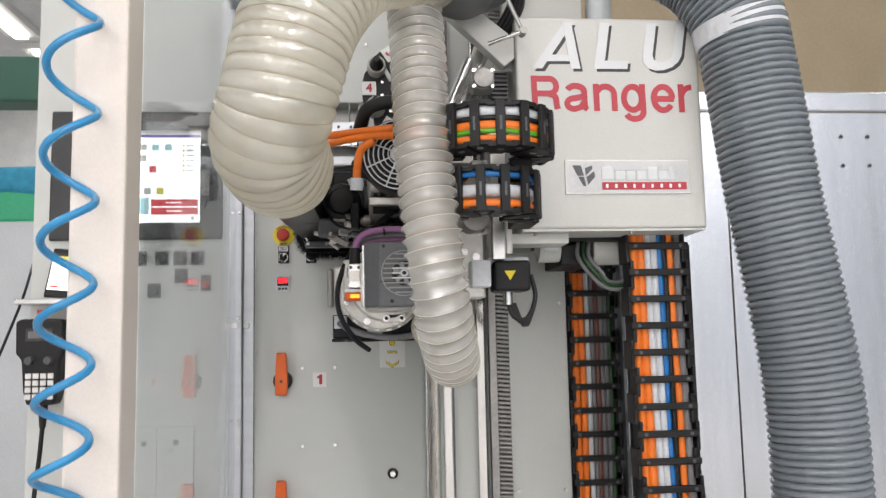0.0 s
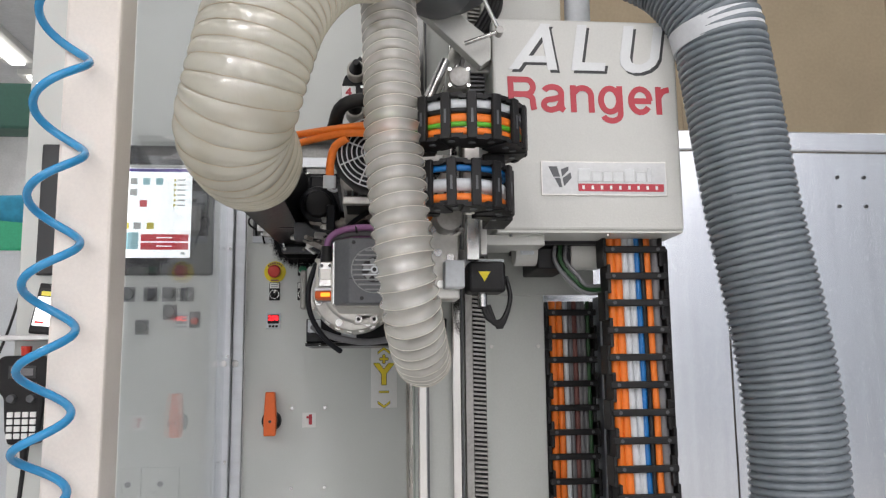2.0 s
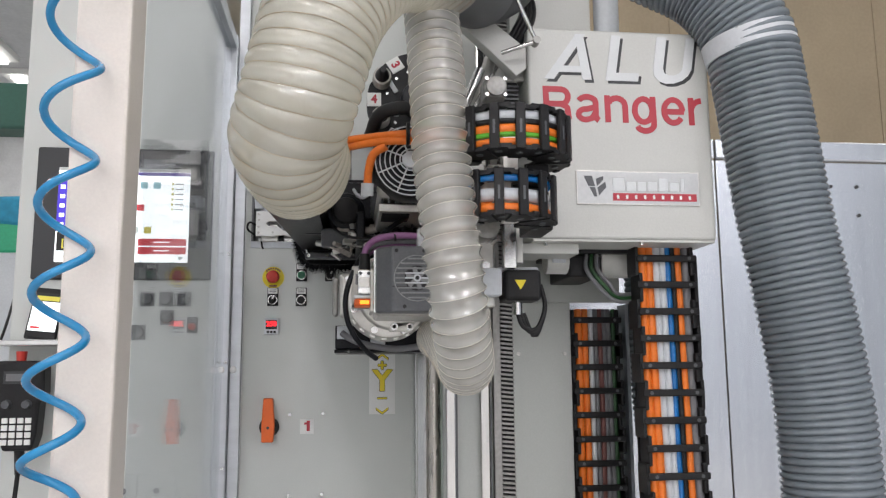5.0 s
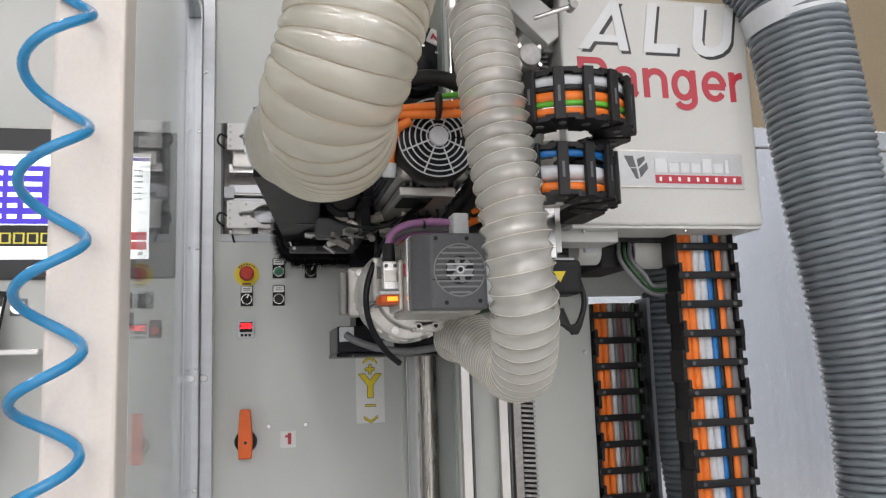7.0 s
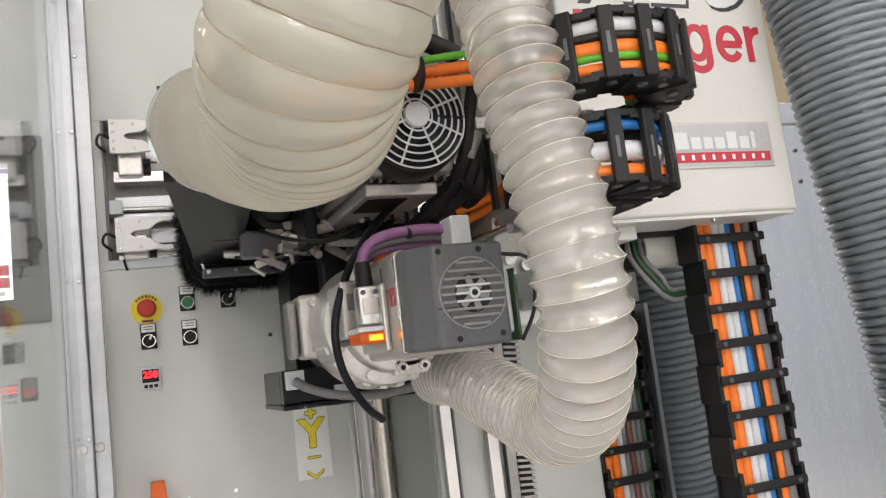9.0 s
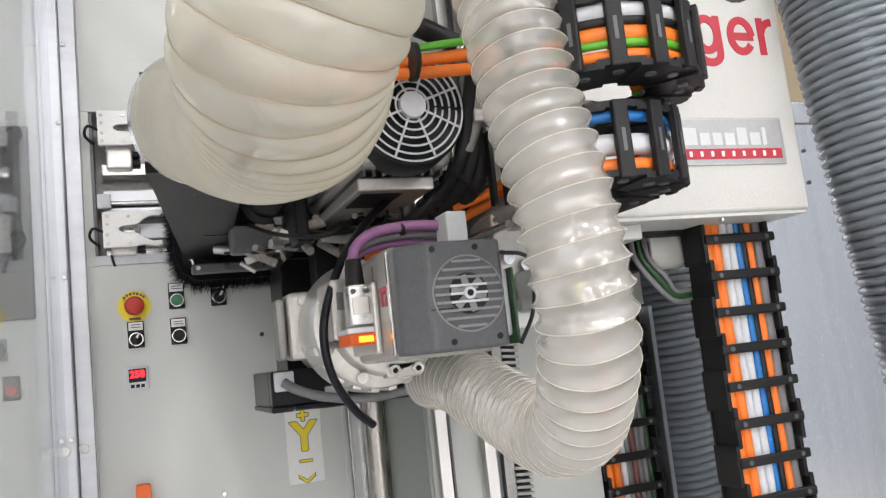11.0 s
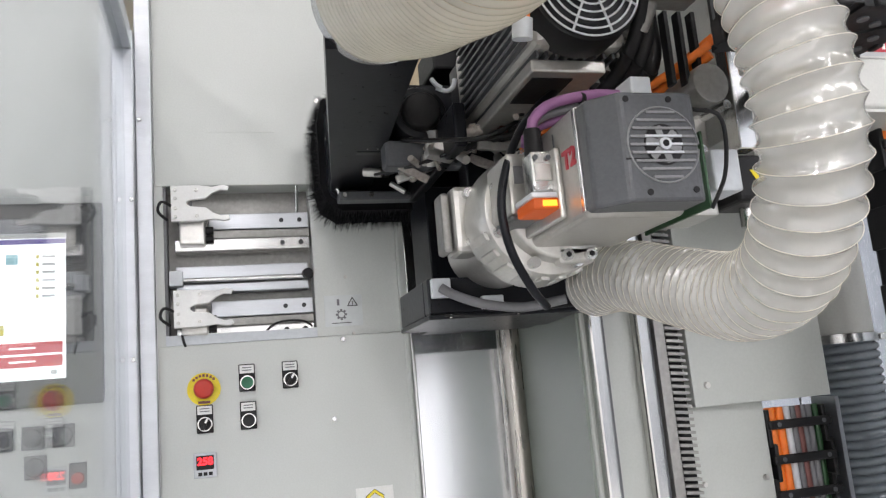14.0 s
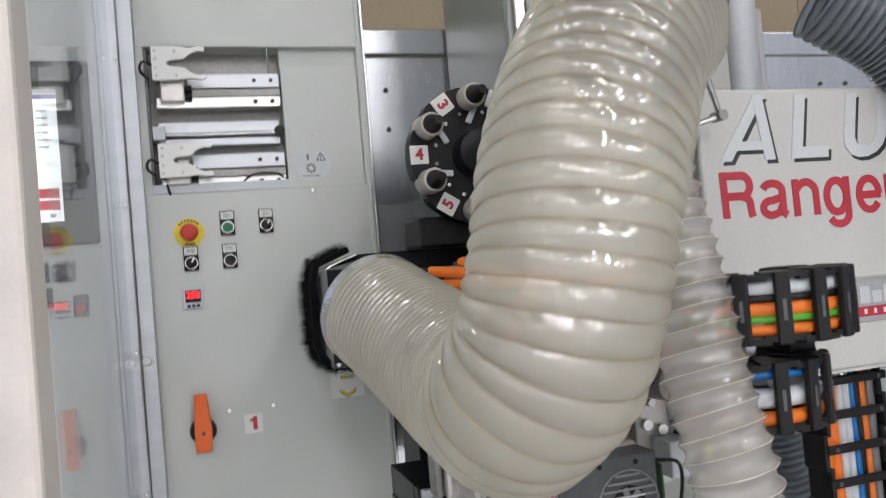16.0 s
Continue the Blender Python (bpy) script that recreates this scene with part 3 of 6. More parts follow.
part("knob", rod((TX1 - 0.012, 0.012, 1.80), (TX1 - 0.012, -0.004, 1.80), 0.012, 0.010, 20), BLACK, tray, smooth=True)
part("bearing_block", box(TX0 + 0.008, TX0 + 0.034, 0.0, 0.04, 1.785, 1.815, 0.002), CABLEWHITE, tray)
part("cable", tube([(-0.40, 0.01, TZ0 + 0.012), (-0.385, -0.003, TZ0 + 0.028), (-0.36, -0.004, TZ0 + 0.036), (-0.32, 0.0, TZ0 + 0.034), (-0.30, 0.01, TZ0 + 0.02)], 0.0022, 8, 0.006), RUBBER, tray)
part("cable", tube([(-0.555, 0.0, TZ0 + 0.02), (-0.552, -0.003, TZ0 + 0.005), (-0.547, 0, TZ0 - 0.008)], 0.0026, 8, 0.006), RUBBER, tray)
part("pull_pin", rod((-0.322, 0.02, 1.93), (-0.322, 0.0, 1.985), 0.0028, seg=8), STEEL, tray)

for z0 in (1.943, 1.735):
    fork = thing("tool_fork", (-0.52, -0.02, z0), "white plastic tool gripper fork bolted to its slide", "tool fork", "tool forks in the tray")
    half = [(-0.568, 0.036), (-0.515, 0.036), (-0.49, 0.0325), (-0.468, 0.0365), (-0.457, 0.033), (-0.460, 0.0245), (-0.475, 0.026), (-0.489, 0.020), (-0.503, 0.009), (-0.531, 0.0065), (-0.538, 0.002)]
    out = [(x, z0 + z) for x, z in half] + [(x, z0 - z) for x, z in reversed(half)]
    part("plate", prism(out, -0.034, -0.024, 0.0012), WHITE, fork)
    for x, z in ((-0.56, z0 + 0.027), (-0.56, z0 - 0.027), (-0.56, z0 + 0.01), (-0.56, z0 - 0.01), (-0.52, z0 + 0.026), (-0.52, z0 - 0.026)):
        part("bolt", rod((x, -0.034, z), (x, -0.037, z), 0.0035, 0.003, 10), CAST, fork)
    part("stand", box(-0.56, -0.53, -0.026, 0.03, z0 - 0.03, z0 + 0.03, 0.002), CABLEGREY, fork)
    part("sensor_cable", tube([(-0.566, -0.03, z0 - 0.005), (-0.585, -0.04, z0 + 0.002), (-0.592, -0.03, z0 - 0.015), (-0.575, -0.012, z0 - 0.03)], 0.003, 8, 0.006), RUBBER, fork)

# ---- clear side screen, frame and post ----
PX = -0.652
screen_door = thing("side_guard", (PX, -0.4, 0), "clear plastic machine guard in an aluminium frame", "guard")
part("pane", box(PX - 0.003, PX + 0.003, -0.985, -0.045, 0.02, 2.255), GLASS, screen_door, "clear plastic pane")
part("hinge_profile", box(-0.672, -0.632, -0.045, -0.005, 0, 2.30, 0.003), ALUMINIUM, screen_door)
part("cover_strip", box(-0.6315, -0.601, -0.022, 0.002, 0, 2.75, 0.002), ALUMINIUM, screen_door)
part("top_rail", box(PX - 0.018, PX + 0.018, -0.985, -0.046, 2.258, 2.298, 0.003), ALUMINIUM, screen_door)
part("bottom_rail", box(PX - 0.018, PX + 0.018, -0.90, -0.046, 0, 0.05, 0.003), ALUMINIUM, screen_door)
screws([(-0.652, 1.318)], -0.045, 0.0105, screen_door, WHITE, "catch_bolt")
screws([(-0.622, 1.318)], -0.022, 0.0105, screen_door, WHITE, "catch_bolt")
screws([(-0.64, 1.338), (-0.64, 1.05), (-0.64, 1.644), (-0.638, 1.949), (-0.622, 2.11)], -0.045, 0.005, screen_door, STEEL)

post = part("guard_post", box(-0.742, -0.654, -1.08, -0.99, 0, 3.2, 0.006), CREAM)
tagged(post, "cream painted square steel post", "post")

coil = thing("coiled_air_hose", (-0.725, -1.126, 0.5), "glossy blue coiled air hose hanging by the post", "air hose")
turns = [(-0.725 + 0.0385 * math.cos(2 * math.pi * n), -1.126 + 0.0385 * math.sin(2 * math.pi * n), 1.235 + 0.119 * n + 0.0043 * n * n) for n in [-7 + k / 16 for k in range(0, 12 * 16 + 1)]]
part("coil", tube(turns + [(-0.70, -1.126, 2.13), (-0.705, -1.12, 2.3), (-0.705, -1.115, 2.7)], 0.0066, 12, 0.008), SKYBLUE, coil, smooth=True)
part("hook", box(-0.712, -0.698, -1.13, -1.081, 2.62, 2.64, 0.002), STEEL, coil)

# ---- operator console beside the cabinet ----
console = thing("control_console", (-0.95, 0.3, 0), "light grey control console with a large screen", "console")
part("body", box(-1.235, -0.676, 0.0, 0.5, 0, 2.75, 0.004), CABINET, console)
bezel = part("bezel", box(-1.188, -0.695, -0.012, 0.0, 1.572, 1.955, 0.006), DARKPRINT, console, "black screen bezel")
SX0, SX1, SZ0, SZ1 = -1.125, -0.760, 1.622, 1.895
part("screen_glass", box(SX0, SX1, -0.0145, -0.012, SZ0, SZ1), SCREENWHITE, bezel, "lit white screen")


def pixel_box(u0, u1, v0, v1, m, lift=0.0008):
    x0, x1 = SX0 + (SX1 - SX0) * u0, SX0 + (SX1 - SX0) * u1
    part("screen_field", box(x0, x1, -0.0145 - lift, -0.0144, SZ0 + (SZ1 - SZ0) * v0, SZ0 + (SZ1 - SZ0) * v1), m, bezel)


pixel_box(0.0, 1.0, 0.965, 1.0, SCREENGREY)
pixel_box(0.42, 1.0, 0.925, 0.96, SCREENPURPLE)
pixel_box(0.0, 0.42, 0.32, 0.86, SCREENBLUE)
pixel_box(0.01, 0.42, 0.115, 0.31, SCREENDARK)
for k in range(5):
    for w, u in ((0.035, 0.02), (0.06, 0.09), (0.11, 0.19)):
        pixel_box(u, u + w, 0.37 + 0.1 * k, 0.41 + 0.1 * k, SCREENWHITE, 0.0014)
for k in range(4):
    pixel_box(0.05 + 0.085 * k, 0.12 + 0.085 * k, 0.14, 0.24, SCREENYELLOW, 0.0014)
    pixel_box(0.062 + 0.085 * k, 0.108 + 0.085 * k, 0.152, 0.228, SCREENDARK, 0.0020)
for u, v, m in ((0.45, 0.82, SCREENRED), (0.52, 0.82, SCREENGREY), (0.62, 0.82, SCREENCYAN), (0.72, 0.82, SCREENCYAN), (0.45, 0.70, SCREENDARK), (0.52, 0.70, SCREENGREY), (0.45, 0.58, SCREENGREEN), (0.60, 0.58, SCREENRED),
                (0.47, 0.34, SCREENYELLOW), (0.56, 0.34, SCREENGREY), (0.66, 0.34, SCREENYELLOW)):
    pixel_box(u, u + 0.055, v - 0.035, v + 0.035, m)
for k in range(6):
    pixel_box(0.86, 0.875, 0.55 + 0.055 * k, 0.575 + 0.055 * k, SCREENYELLOW)
    pixel_box(0.89, 0.95, 0.555 + 0.055 * k, 0.57 + 0.055 * k, SCREENGREY)
pixel_box(0.44, 0.6, 0.09, 0.27, SCREENCYAN)
pixel_box(0.62, 0.985, 0.175, 0.25, SCREENRED)
pixel_box(0.62, 0.985, 0.085, 0.16, SCREENRED)
for v in (0.207, 0.117):
    pixel_box(0.74, 0.86, v, v + 0.012, SCREENWHITE, 0.0014)
pixel_box(0.93, 0.96, 0.03, 0.06, SCREENGREY)
for x, z, kind in ((-1.06, 1.505, "lamp"), (-0.93, 1.518, "black"), (-0.869, 1.518, "black"), (-0.817, 1.518, "black"), (-0.766, 1.518, "black"), (-0.8125, 1.466, "black"), (-0.889, 1.424, "black")):
    bt = thing("console_button", (x, 0, z), "dark round console knob in a square holder" if kind == "black" else "lit white round console button", "button", "console buttons")
    part("holder", box(x - 0.019, x + 0.019, -0.005, 0, z - 0.021, z + 0.021, 0.002), CABLEGREY, bt)
    part("cap", rod((x, -0.005, z), (x, -0.018, z), 0.0172, 0.0155, 28, bevel=0.002), SCREENWHITE if kind == "lamp" else DARKGREY, bt, smooth=True)
keyswitch = thing("console_button", (-0.742, 0, 1.44), "small round red console button", "button", "console buttons")
part("cap", rod((-0.742, 0, 1.44), (-0.742, -0.012, 1.44), 0.011, 0.010, 24), EST, keyswitch, smooth=True)
part("holder", box(-0.757, -0.727, -0.003, 0, 1.422, 1.468, 0.002), DARKGREY, keyswitch)
for x0, x1 in ((-0.943, -0.8735), (-0.871, -0.770)):
    hatch = part("hatch", box(x0, x1, -0.004, 0.0, 0.72, 1.035, 0.0012), CABINET, console)
    part("hatch_lock", rod(((x0 + x1) / 2, -0.004, 0.99), ((x0 + x1) / 2, -0.008, 0.99), 0.008, seg=16), CABLEGREY, hatch, smooth=True)

shelf = part("console_shelf", box(-1.235, -0.985, -0.11, 0.0, 1.385, 1.4, 0.003), STEEL, console)
phone = thing("mobile_phone", (-1.13, -0.06, 1.4), "black mobile phone with a lit screen leaning on the console", "phone")
tilt = Matrix.Translation((-1.128, -0.075, 1.402)) @ pose(0, 0, 0, -14, 5, 0)
part("case", box(-0.042, 0.042, -0.006, 0.006, 0.0, 0.146, 0.005, m=tilt), BLACK, phone)
part("display", box(-0.036, 0.036, -0.0072, -0.0058, 0.022, 0.13, m=tilt), SCREENWHITE, phone, "lit white display")
part("banner", box(-0.036, 0.036, -0.008, -0.007, 0.105, 0.13, m=tilt), SCREENDARK, phone)
part("banner_text", box(-0.03, 0.03, -0.0086, -0.0079, 0.108, 0.121, m=tilt), SCREENYELLOW, phone)
part("button_mark", box(-0.03, -0.006, -0.008, -0.007, 0.028, 0.034, m=tilt), SCREENRED, phone)

pendant = thing("hand_pendant", (-1.155, -0.06, 1.11), "black handheld machine pendant with a keypad", "pendant")
part("body", prism([(-1.19, 1.112), (-1.118, 1.112), (-1.107, 1.15), (-1.103, 1.235), (-1.093, 1.25), (-1.096, 1.338), (-1.11, 1.345), (-1.21, 1.345), (-1.224, 1.338), (-1.222, 1.25), (-1.207, 1.235), (-1.2, 1.15)], -0.12, -0.06, 0.008), BLACK, pendant)
part("back_hook", box(-1.18, -1.13, -0.06, 0.0, 1.28, 1.31, 0.003), DARKGREY, pendant)
part("window", box(-1.195, -1.125, -0.1225, -0.119, 1.285, 1.318, 0.001), DARKPRINT, pendant)
part("window_glass", box(-1.188, -1.132, -0.1235, -0.1215, 1.292, 1.311), CABLEGREY, pendant)
for x in (-1.182, -1.132):
    part("dial", rod((x, -0.12, 1.232), (x, -0.135, 1.232), 0.012, 0.010, 20), DARKGREY, pendant, smooth=True)
part("stop_button", rod((-1.165, -0.09, 1.345), (-1.165, -0.09, 1.37), 0.012, 0.014, 20), EST, pendant, "red stop button", True)
for i in range(4):
    for j in range(4):
        part("key", box(-1.192 + 0.0195 * i, -1.177 + 0.0195 * i, -0.1235, -0.119, 1.128 + 0.0185 * j, 1.142 + 0.0185 * j, 0.001), WHITE, pendant)
part("strain_relief", rod((-1.155, -0.09, 1.112), (-1.155, -0.09, 1.05), 0.013, 0.008, 16), RUBBER, pendant, smooth=True)
part("cord", tube([(-1.155, -0.09, 1.055), (-1.16, -0.09, 0.98), (-1.17, -0.1, 0.8), (-1.175, -0.08, 0.4)], 0.006, 10, 0.03), RUBBER, pendant, smooth=True)
loose = part("loose_cable", tube([(-1.33, 0.3, 1.62), (-1.27, 0.1, 1.52), (-1.25, -0.02, 1.4), (-1.3, -0.03, 1.25), (-1.4, 0.0, 1.0), (-1.4, 0.1, 0.4), (-1.4, 0.1, 0.02)], 0.004, 8, 0.02), RUBBER, smooth=True)
tagged(loose, "thin black cable hanging beside the console", "cable")

# ---- column with guide rails and rack; it travels sideways ----
column = thing("machine_column", (0.1, -0.2, 0), "grey machine column with two guide rails and a gear rack", "machine column")
COLUMN.append(column)
part("body", box(-0.075, 0.182, -0.395, 0.10, 0, 2.6, 0.004), COLUMNPAINT, column)
part("front_plate", box(-0.135, 0.182, -0.43, -0.396, 0, 2.6, 0.004), COLUMNPAINT, column)
part("side_cover", upright([(-0.141, -0.425), (-0.1355, -0.425), (-0.0755, 0.10), (-0.081, 0.10)], 0, 2.4), GREENGREY, column, "grey-green painted side")
part("back_sheet", box(-0.40, -0.095, 0.014, 0.020, 0, 1.62), SHEET, column, "bright brushed back sheet")
part("corner_tube", rod((-0.112, -0.012, 0), (-0.112, -0.012, 1.66), 0.026, seg=36), BRONZE, column, "rounded bare metal corner", True)
for x in (-0.116, -0.034):
    part("guide_rail", box(x - 0.014, x + 0.009, -0.452, -0.43, 0, 2.4, 0.004), CHROME, column, "polished steel guide rail")
    # solid dark strip paints the shadow gap beside the rail
    part("rail_groove", box(x + 0.0092, x + 0.013, -0.447, -0.43, 0, 2.4), DARKGREY, column)
part("rack_bar", box(-0.016, 0.002, -0.452, -0.43, 0, 2.4, 0.001), CASTDARK, column)
rack = bmesh.new()
for k in range(190):
    z = 0.25 + k * 0.0105
    box(0.003, 0.034, -0.452, -0.436, z, z + 0.0048, bm=rack, m=Matrix.Translation((0, 0, z)) @ pose(0, 0, 0, 0, 6, 0) @ Matrix.Translation((0, 0, -z)))
tagged(part("rack_teeth", rack, CASTDARK, column, "steel gear rack teeth"), kind="stuff")
part("rack_back", box(0.003, 0.035, -0.436, -0.43, 0, 2.4), BLACK, column)
part("cover_plate", box(0.04, 0.302, -0.452, -0.4305, 1.474, 1.80, 0.001), COLUMNPAINT, column)
part("plate_bolt", rod((0.066, -0.452, 1.508), (0.066, -0.456, 1.508), 0.006, 0.005, 12), CAST, column, smooth=True)
part("cable_duct", box(0.318, 0.326, -0.44, -0.38, 0, 1.47), ALUMINIUM, column)
screws([(0.05, 1.35), (0.05, 0.9), (0.165, 1.35), (0.165, 0.9)], -0.43, 0.005, column, CAST)


def cable_chain(name, x0, x1, y, top, bottom, step, cables, label, things, curve=0.0):
    """Open cable chain that hangs upright, with its cross bars to the front."""
    ob = thing(name, ((x0 + x1) / 2, y, bottom), label, "cable chain")
    things.append(ob)
    n = int((top - bottom) / step)
    d = 0.05
    link = None
    for i in range(n):
        z = top - i * step
        lean = curve * ((top - z) / (top - bottom)) ** 2
        for x in (x0, x1):
            w = 0.008
            b = box(x - w / 2 + (0.004 if i % 2 else -0.004), x + w / 2 + (0.004 if i % 2 else -0.004), y - 0.004, y + d, z - step * 1.12, z - 0.002, 0.002)
            bmesh.ops.translate(b, verts=b.verts, vec=(lean, 0, 0))
            part("side_link", b, BLACK, ob)
        b = box(x0 - 0.006, x1 + 0.006, y - 0.010, y - 0.001, z - step * 0.62, z - step * 0.36, 0.003)
        bmesh.ops.translate(b, verts=b.verts, vec=(lean, 0, 0))
        part("cross_bar", b, BLACK, ob)
        for x in (x0 + 0.012, x1 - 0.012):
            part("bar_clip", rod((x + lean, y - 0.0095, z - step * 0.49), (x + lean, y - 0.0115, z - step * 0.49), 0.004, seg=8), DARKGREY, ob)
    for k, (u, r, m) in enumerate(cables):
        x = x0 + (x1 - x0) * u
        pts = []
        for j in range(9):
            f = j / 8
            pts.append((x + curve * f * f + 0.003 * noise.noise((k * 3.1, j * 1.7, 0)), y + 0.006 + r + 0.002 * noise.noise((k, j, 5)), top + 0.0 - f * (top - bottom)))
        part("cable", tube(pts, r, 10, 0.03), m, ob, smooth=True)
    part("back_web", box(min(x0, x0 + curve), max(x1, x1 + curve), y + 0.047, y + 0.051, bottom, top - 0.02), BLACK, ob)
    return ob


cable_chain("fixed_cable_chain", 0.192, 0.305, -0.425, 1.460, 0.18, 0.0575,
            [(0.12, 0.009, ORANGE), (0.27, 0.008, ORANGE), (0.40, 0.006, CABLEWHITE), (0.50, 0.006, CABLEGREY), (0.60, 0.0065, BROWN), (0.70, 0.006, CABLEGREY), (0.80, 0.006, CABLEGREY), (0.90, 0.0055, DARKGREEN)],
            "black cable chain with orange, grey and green cables on the column", COLUMN)

back_hose = thing("rear_suction_hose", (0.42, -0.38, 0), "grey ribbed suction hose clamped behind the cable chains", "hose")
COLUMN.append(back_hose)
BH = [(0.415, -0.36, 1.57), (0.417, -0.36, 1.4), (0.43, -0.35, 1.2), (0.46, -0.34, 1.0), (0.50, -0.33, 0.7), (0.52, -0.33, 0.2)]
part("bellows", corrugated(BH, 0.066, 0.0150, 0.0085, 32, 10, 0.5), GREYHOSE, back_hose, smooth=True)
part("clamp", rod((0.415, -0.36, 1.560), (0.415, -0.36, 1.576), 0.068, seg=36), STEEL, back_hose, smooth=True)
part("clamp_screw", box(0.475, 0.49, -0.40, -0.38, 1.562, 1.574, 0.002), STEEL, back_hose)
part("duct", rod((0.415, -0.36, 1.577), (0.415, -0.36, 1.95), 0.062, seg=36), HOUSING, back_hose, smooth=True)

# ---- housing on the carriage ----
housing = thing("drive_housing", (0.2, -0.6, 1.575), "off-white sheet metal drive housing with a printed front", "machine housing")
HEAD.append(housing)
BX0, BX1, BY0, BY1, BZ0, BZ1 = 0.012, 0.41, -0.774, -0.47, 1.575, 2.035
sh = box(BX0, BX1, BY0, BY1, BZ0 + 0.004, BZ1, 0.006, 3)
shell = part("shell", sh, HOUSING, housing)
part("bottom_plate", box(BX0 + 0.004, BX1 - 0.004, BY0 + 0.004, BY1, BZ0 - 0.001, BZ0 + 0.0038), HOUSING, housing)
part("bottom_screw", rod((0.045, -0.755, BZ0), (0.045, -0.755, BZ0 - 0.008), 0.004, seg=10), STEEL, housing)
part("bottom_screw", rod((0.25, -0.76, BZ0), (0.25, -0.76, BZ0 - 0.006), 0.004, seg=10), STEEL, housing)
FY = BY0
# raised word mark: plain slanted silver shapes; their shadow is painted as dark offset copies
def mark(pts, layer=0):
    part("painted_mark_shadow", prism([(x + 0.0055, z - 0.006) for x, z in pts], FY - 0.0006 - 0.0002 * layer, FY + 0.001), DARKPRINT, shell)
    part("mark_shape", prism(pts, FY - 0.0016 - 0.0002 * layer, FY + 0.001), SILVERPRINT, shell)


def slanted(x, z, pts):
    return [(x + a + 0.16 * b, z + b) for a, b in pts]


SILVERPRINT = mat("silver_print", (0.63, 0.65, 0.655), 0.36, 0.1, 200, 0.03)
ZA, HA = 1.922, 0.102
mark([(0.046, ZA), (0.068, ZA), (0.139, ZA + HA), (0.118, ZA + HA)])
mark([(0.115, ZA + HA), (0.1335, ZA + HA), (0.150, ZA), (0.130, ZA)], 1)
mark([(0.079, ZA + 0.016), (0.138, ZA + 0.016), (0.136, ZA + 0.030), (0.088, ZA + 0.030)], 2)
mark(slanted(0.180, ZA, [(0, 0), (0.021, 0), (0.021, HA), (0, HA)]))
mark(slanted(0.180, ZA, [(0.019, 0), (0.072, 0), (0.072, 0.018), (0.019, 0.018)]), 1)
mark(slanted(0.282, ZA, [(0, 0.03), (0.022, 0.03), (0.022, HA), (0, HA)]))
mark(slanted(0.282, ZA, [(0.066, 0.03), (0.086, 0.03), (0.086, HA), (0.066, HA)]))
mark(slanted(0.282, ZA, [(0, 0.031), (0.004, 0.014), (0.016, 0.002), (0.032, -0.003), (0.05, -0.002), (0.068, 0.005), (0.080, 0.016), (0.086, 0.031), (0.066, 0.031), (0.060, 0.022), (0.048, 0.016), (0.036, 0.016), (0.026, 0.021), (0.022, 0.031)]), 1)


# red word mark: rounded strokes
def arc(cx, cz, rx, rz, a0, a1, n=14):
    return [(cx + rx * math.cos(radians(a0 + (a1 - a0) * k / n)), cz + rz * math.sin(radians(a0 + (a1 - a0) * k / n))) for k in range(n + 1)]


STROKES = [
    [(0.0505, 1.834), (0.0485, 1.906)], [(0.052, 1.8995)] + arc(0.082, 1.8835, 0.0145, 0.016, 90, -90) + [(0.052, 1.8675)], [(0.080, 1.8675)] + arc(0.083, 1.855, 0.0125, 0.0105, 75, 0, 5) + [(0.0965, 1.842), (0.0985, 1.834)],
    arc(0.138, 1.872, 0.0185, 0.0125, 160, 0) + [(0.1565, 1.845), (0.158, 1.837), (0.163, 1.8335)], [(0.156, 1.862), (0.142, 1.859)] + arc(0.134, 1.846, 0.0150, 0.0115, 80, 280) + [(0.148, 1.838), (0.1555, 1.850)],
    [(0.183, 1.830), (0.182, 1.889)], arc(0.2025, 1.866, 0.0185, 0.0175, 160, 0) + [(0.2215, 1.830)],
    arc(0.2615, 1.858, 0.0195, 0.0255, 0, 360, 24), [(0.2825, 1.889), (0.2835, 1.830)] + arc(0.2645, 1.828, 0.0190, 0.0150, 0, -160, 10),
    [(0.306, 1.857), (0.351, 1.857)], arc(0.3275, 1.858, 0.0205, 0.0255, 0, 325, 22),
    [(0.368, 1.828), (0.367, 1.889)], arc(0.390, 1.861, 0.0215, 0.0215, 165, 88, 8),
]
for k, line in enumerate(STROKES):
    part("red_mark", ribbon(line, 0.0125, FY - 0.0011 - 0.0001 * (k % 4), FY + 0.001), RED, shell, "red printed mark")

plate = thing("maker_plate", (0.24, FY, 1.651), "silver maker's plate with a grey emblem and red bar", "name plate")
HEAD.append(plate)
PLATE = mat("plate_silver", (0.46, 0.47, 0.47), 0.35, 0.4, 150, 0.05)
part("plate", box(0.108, 0.376, FY - 0.003, FY, 1.651, 1.724, 0.001), CAST, plate)
part("field", box(0.111, 0.373, FY - 0.0036, FY - 0.003, 1.654, 1.721), PLATE, plate)
for pts in ([(0.124, 1.712), (0.142, 1.712), (0.148, 1.69), (0.134, 1.69)], [(0.136, 1.688), (0.148, 1.688), (0.152, 1.668), (0.146, 1.668)], [(0.152, 1.690), (0.166, 1.704), (0.166, 1.712), (0.150, 1.706)], [(0.153, 1.687), (0.170, 1.700), (0.172, 1.688), (0.156, 1.670)]):
    part("emblem_piece", prism(pts, FY - 0.0042, FY - 0.0034), DARKGREY, plate)
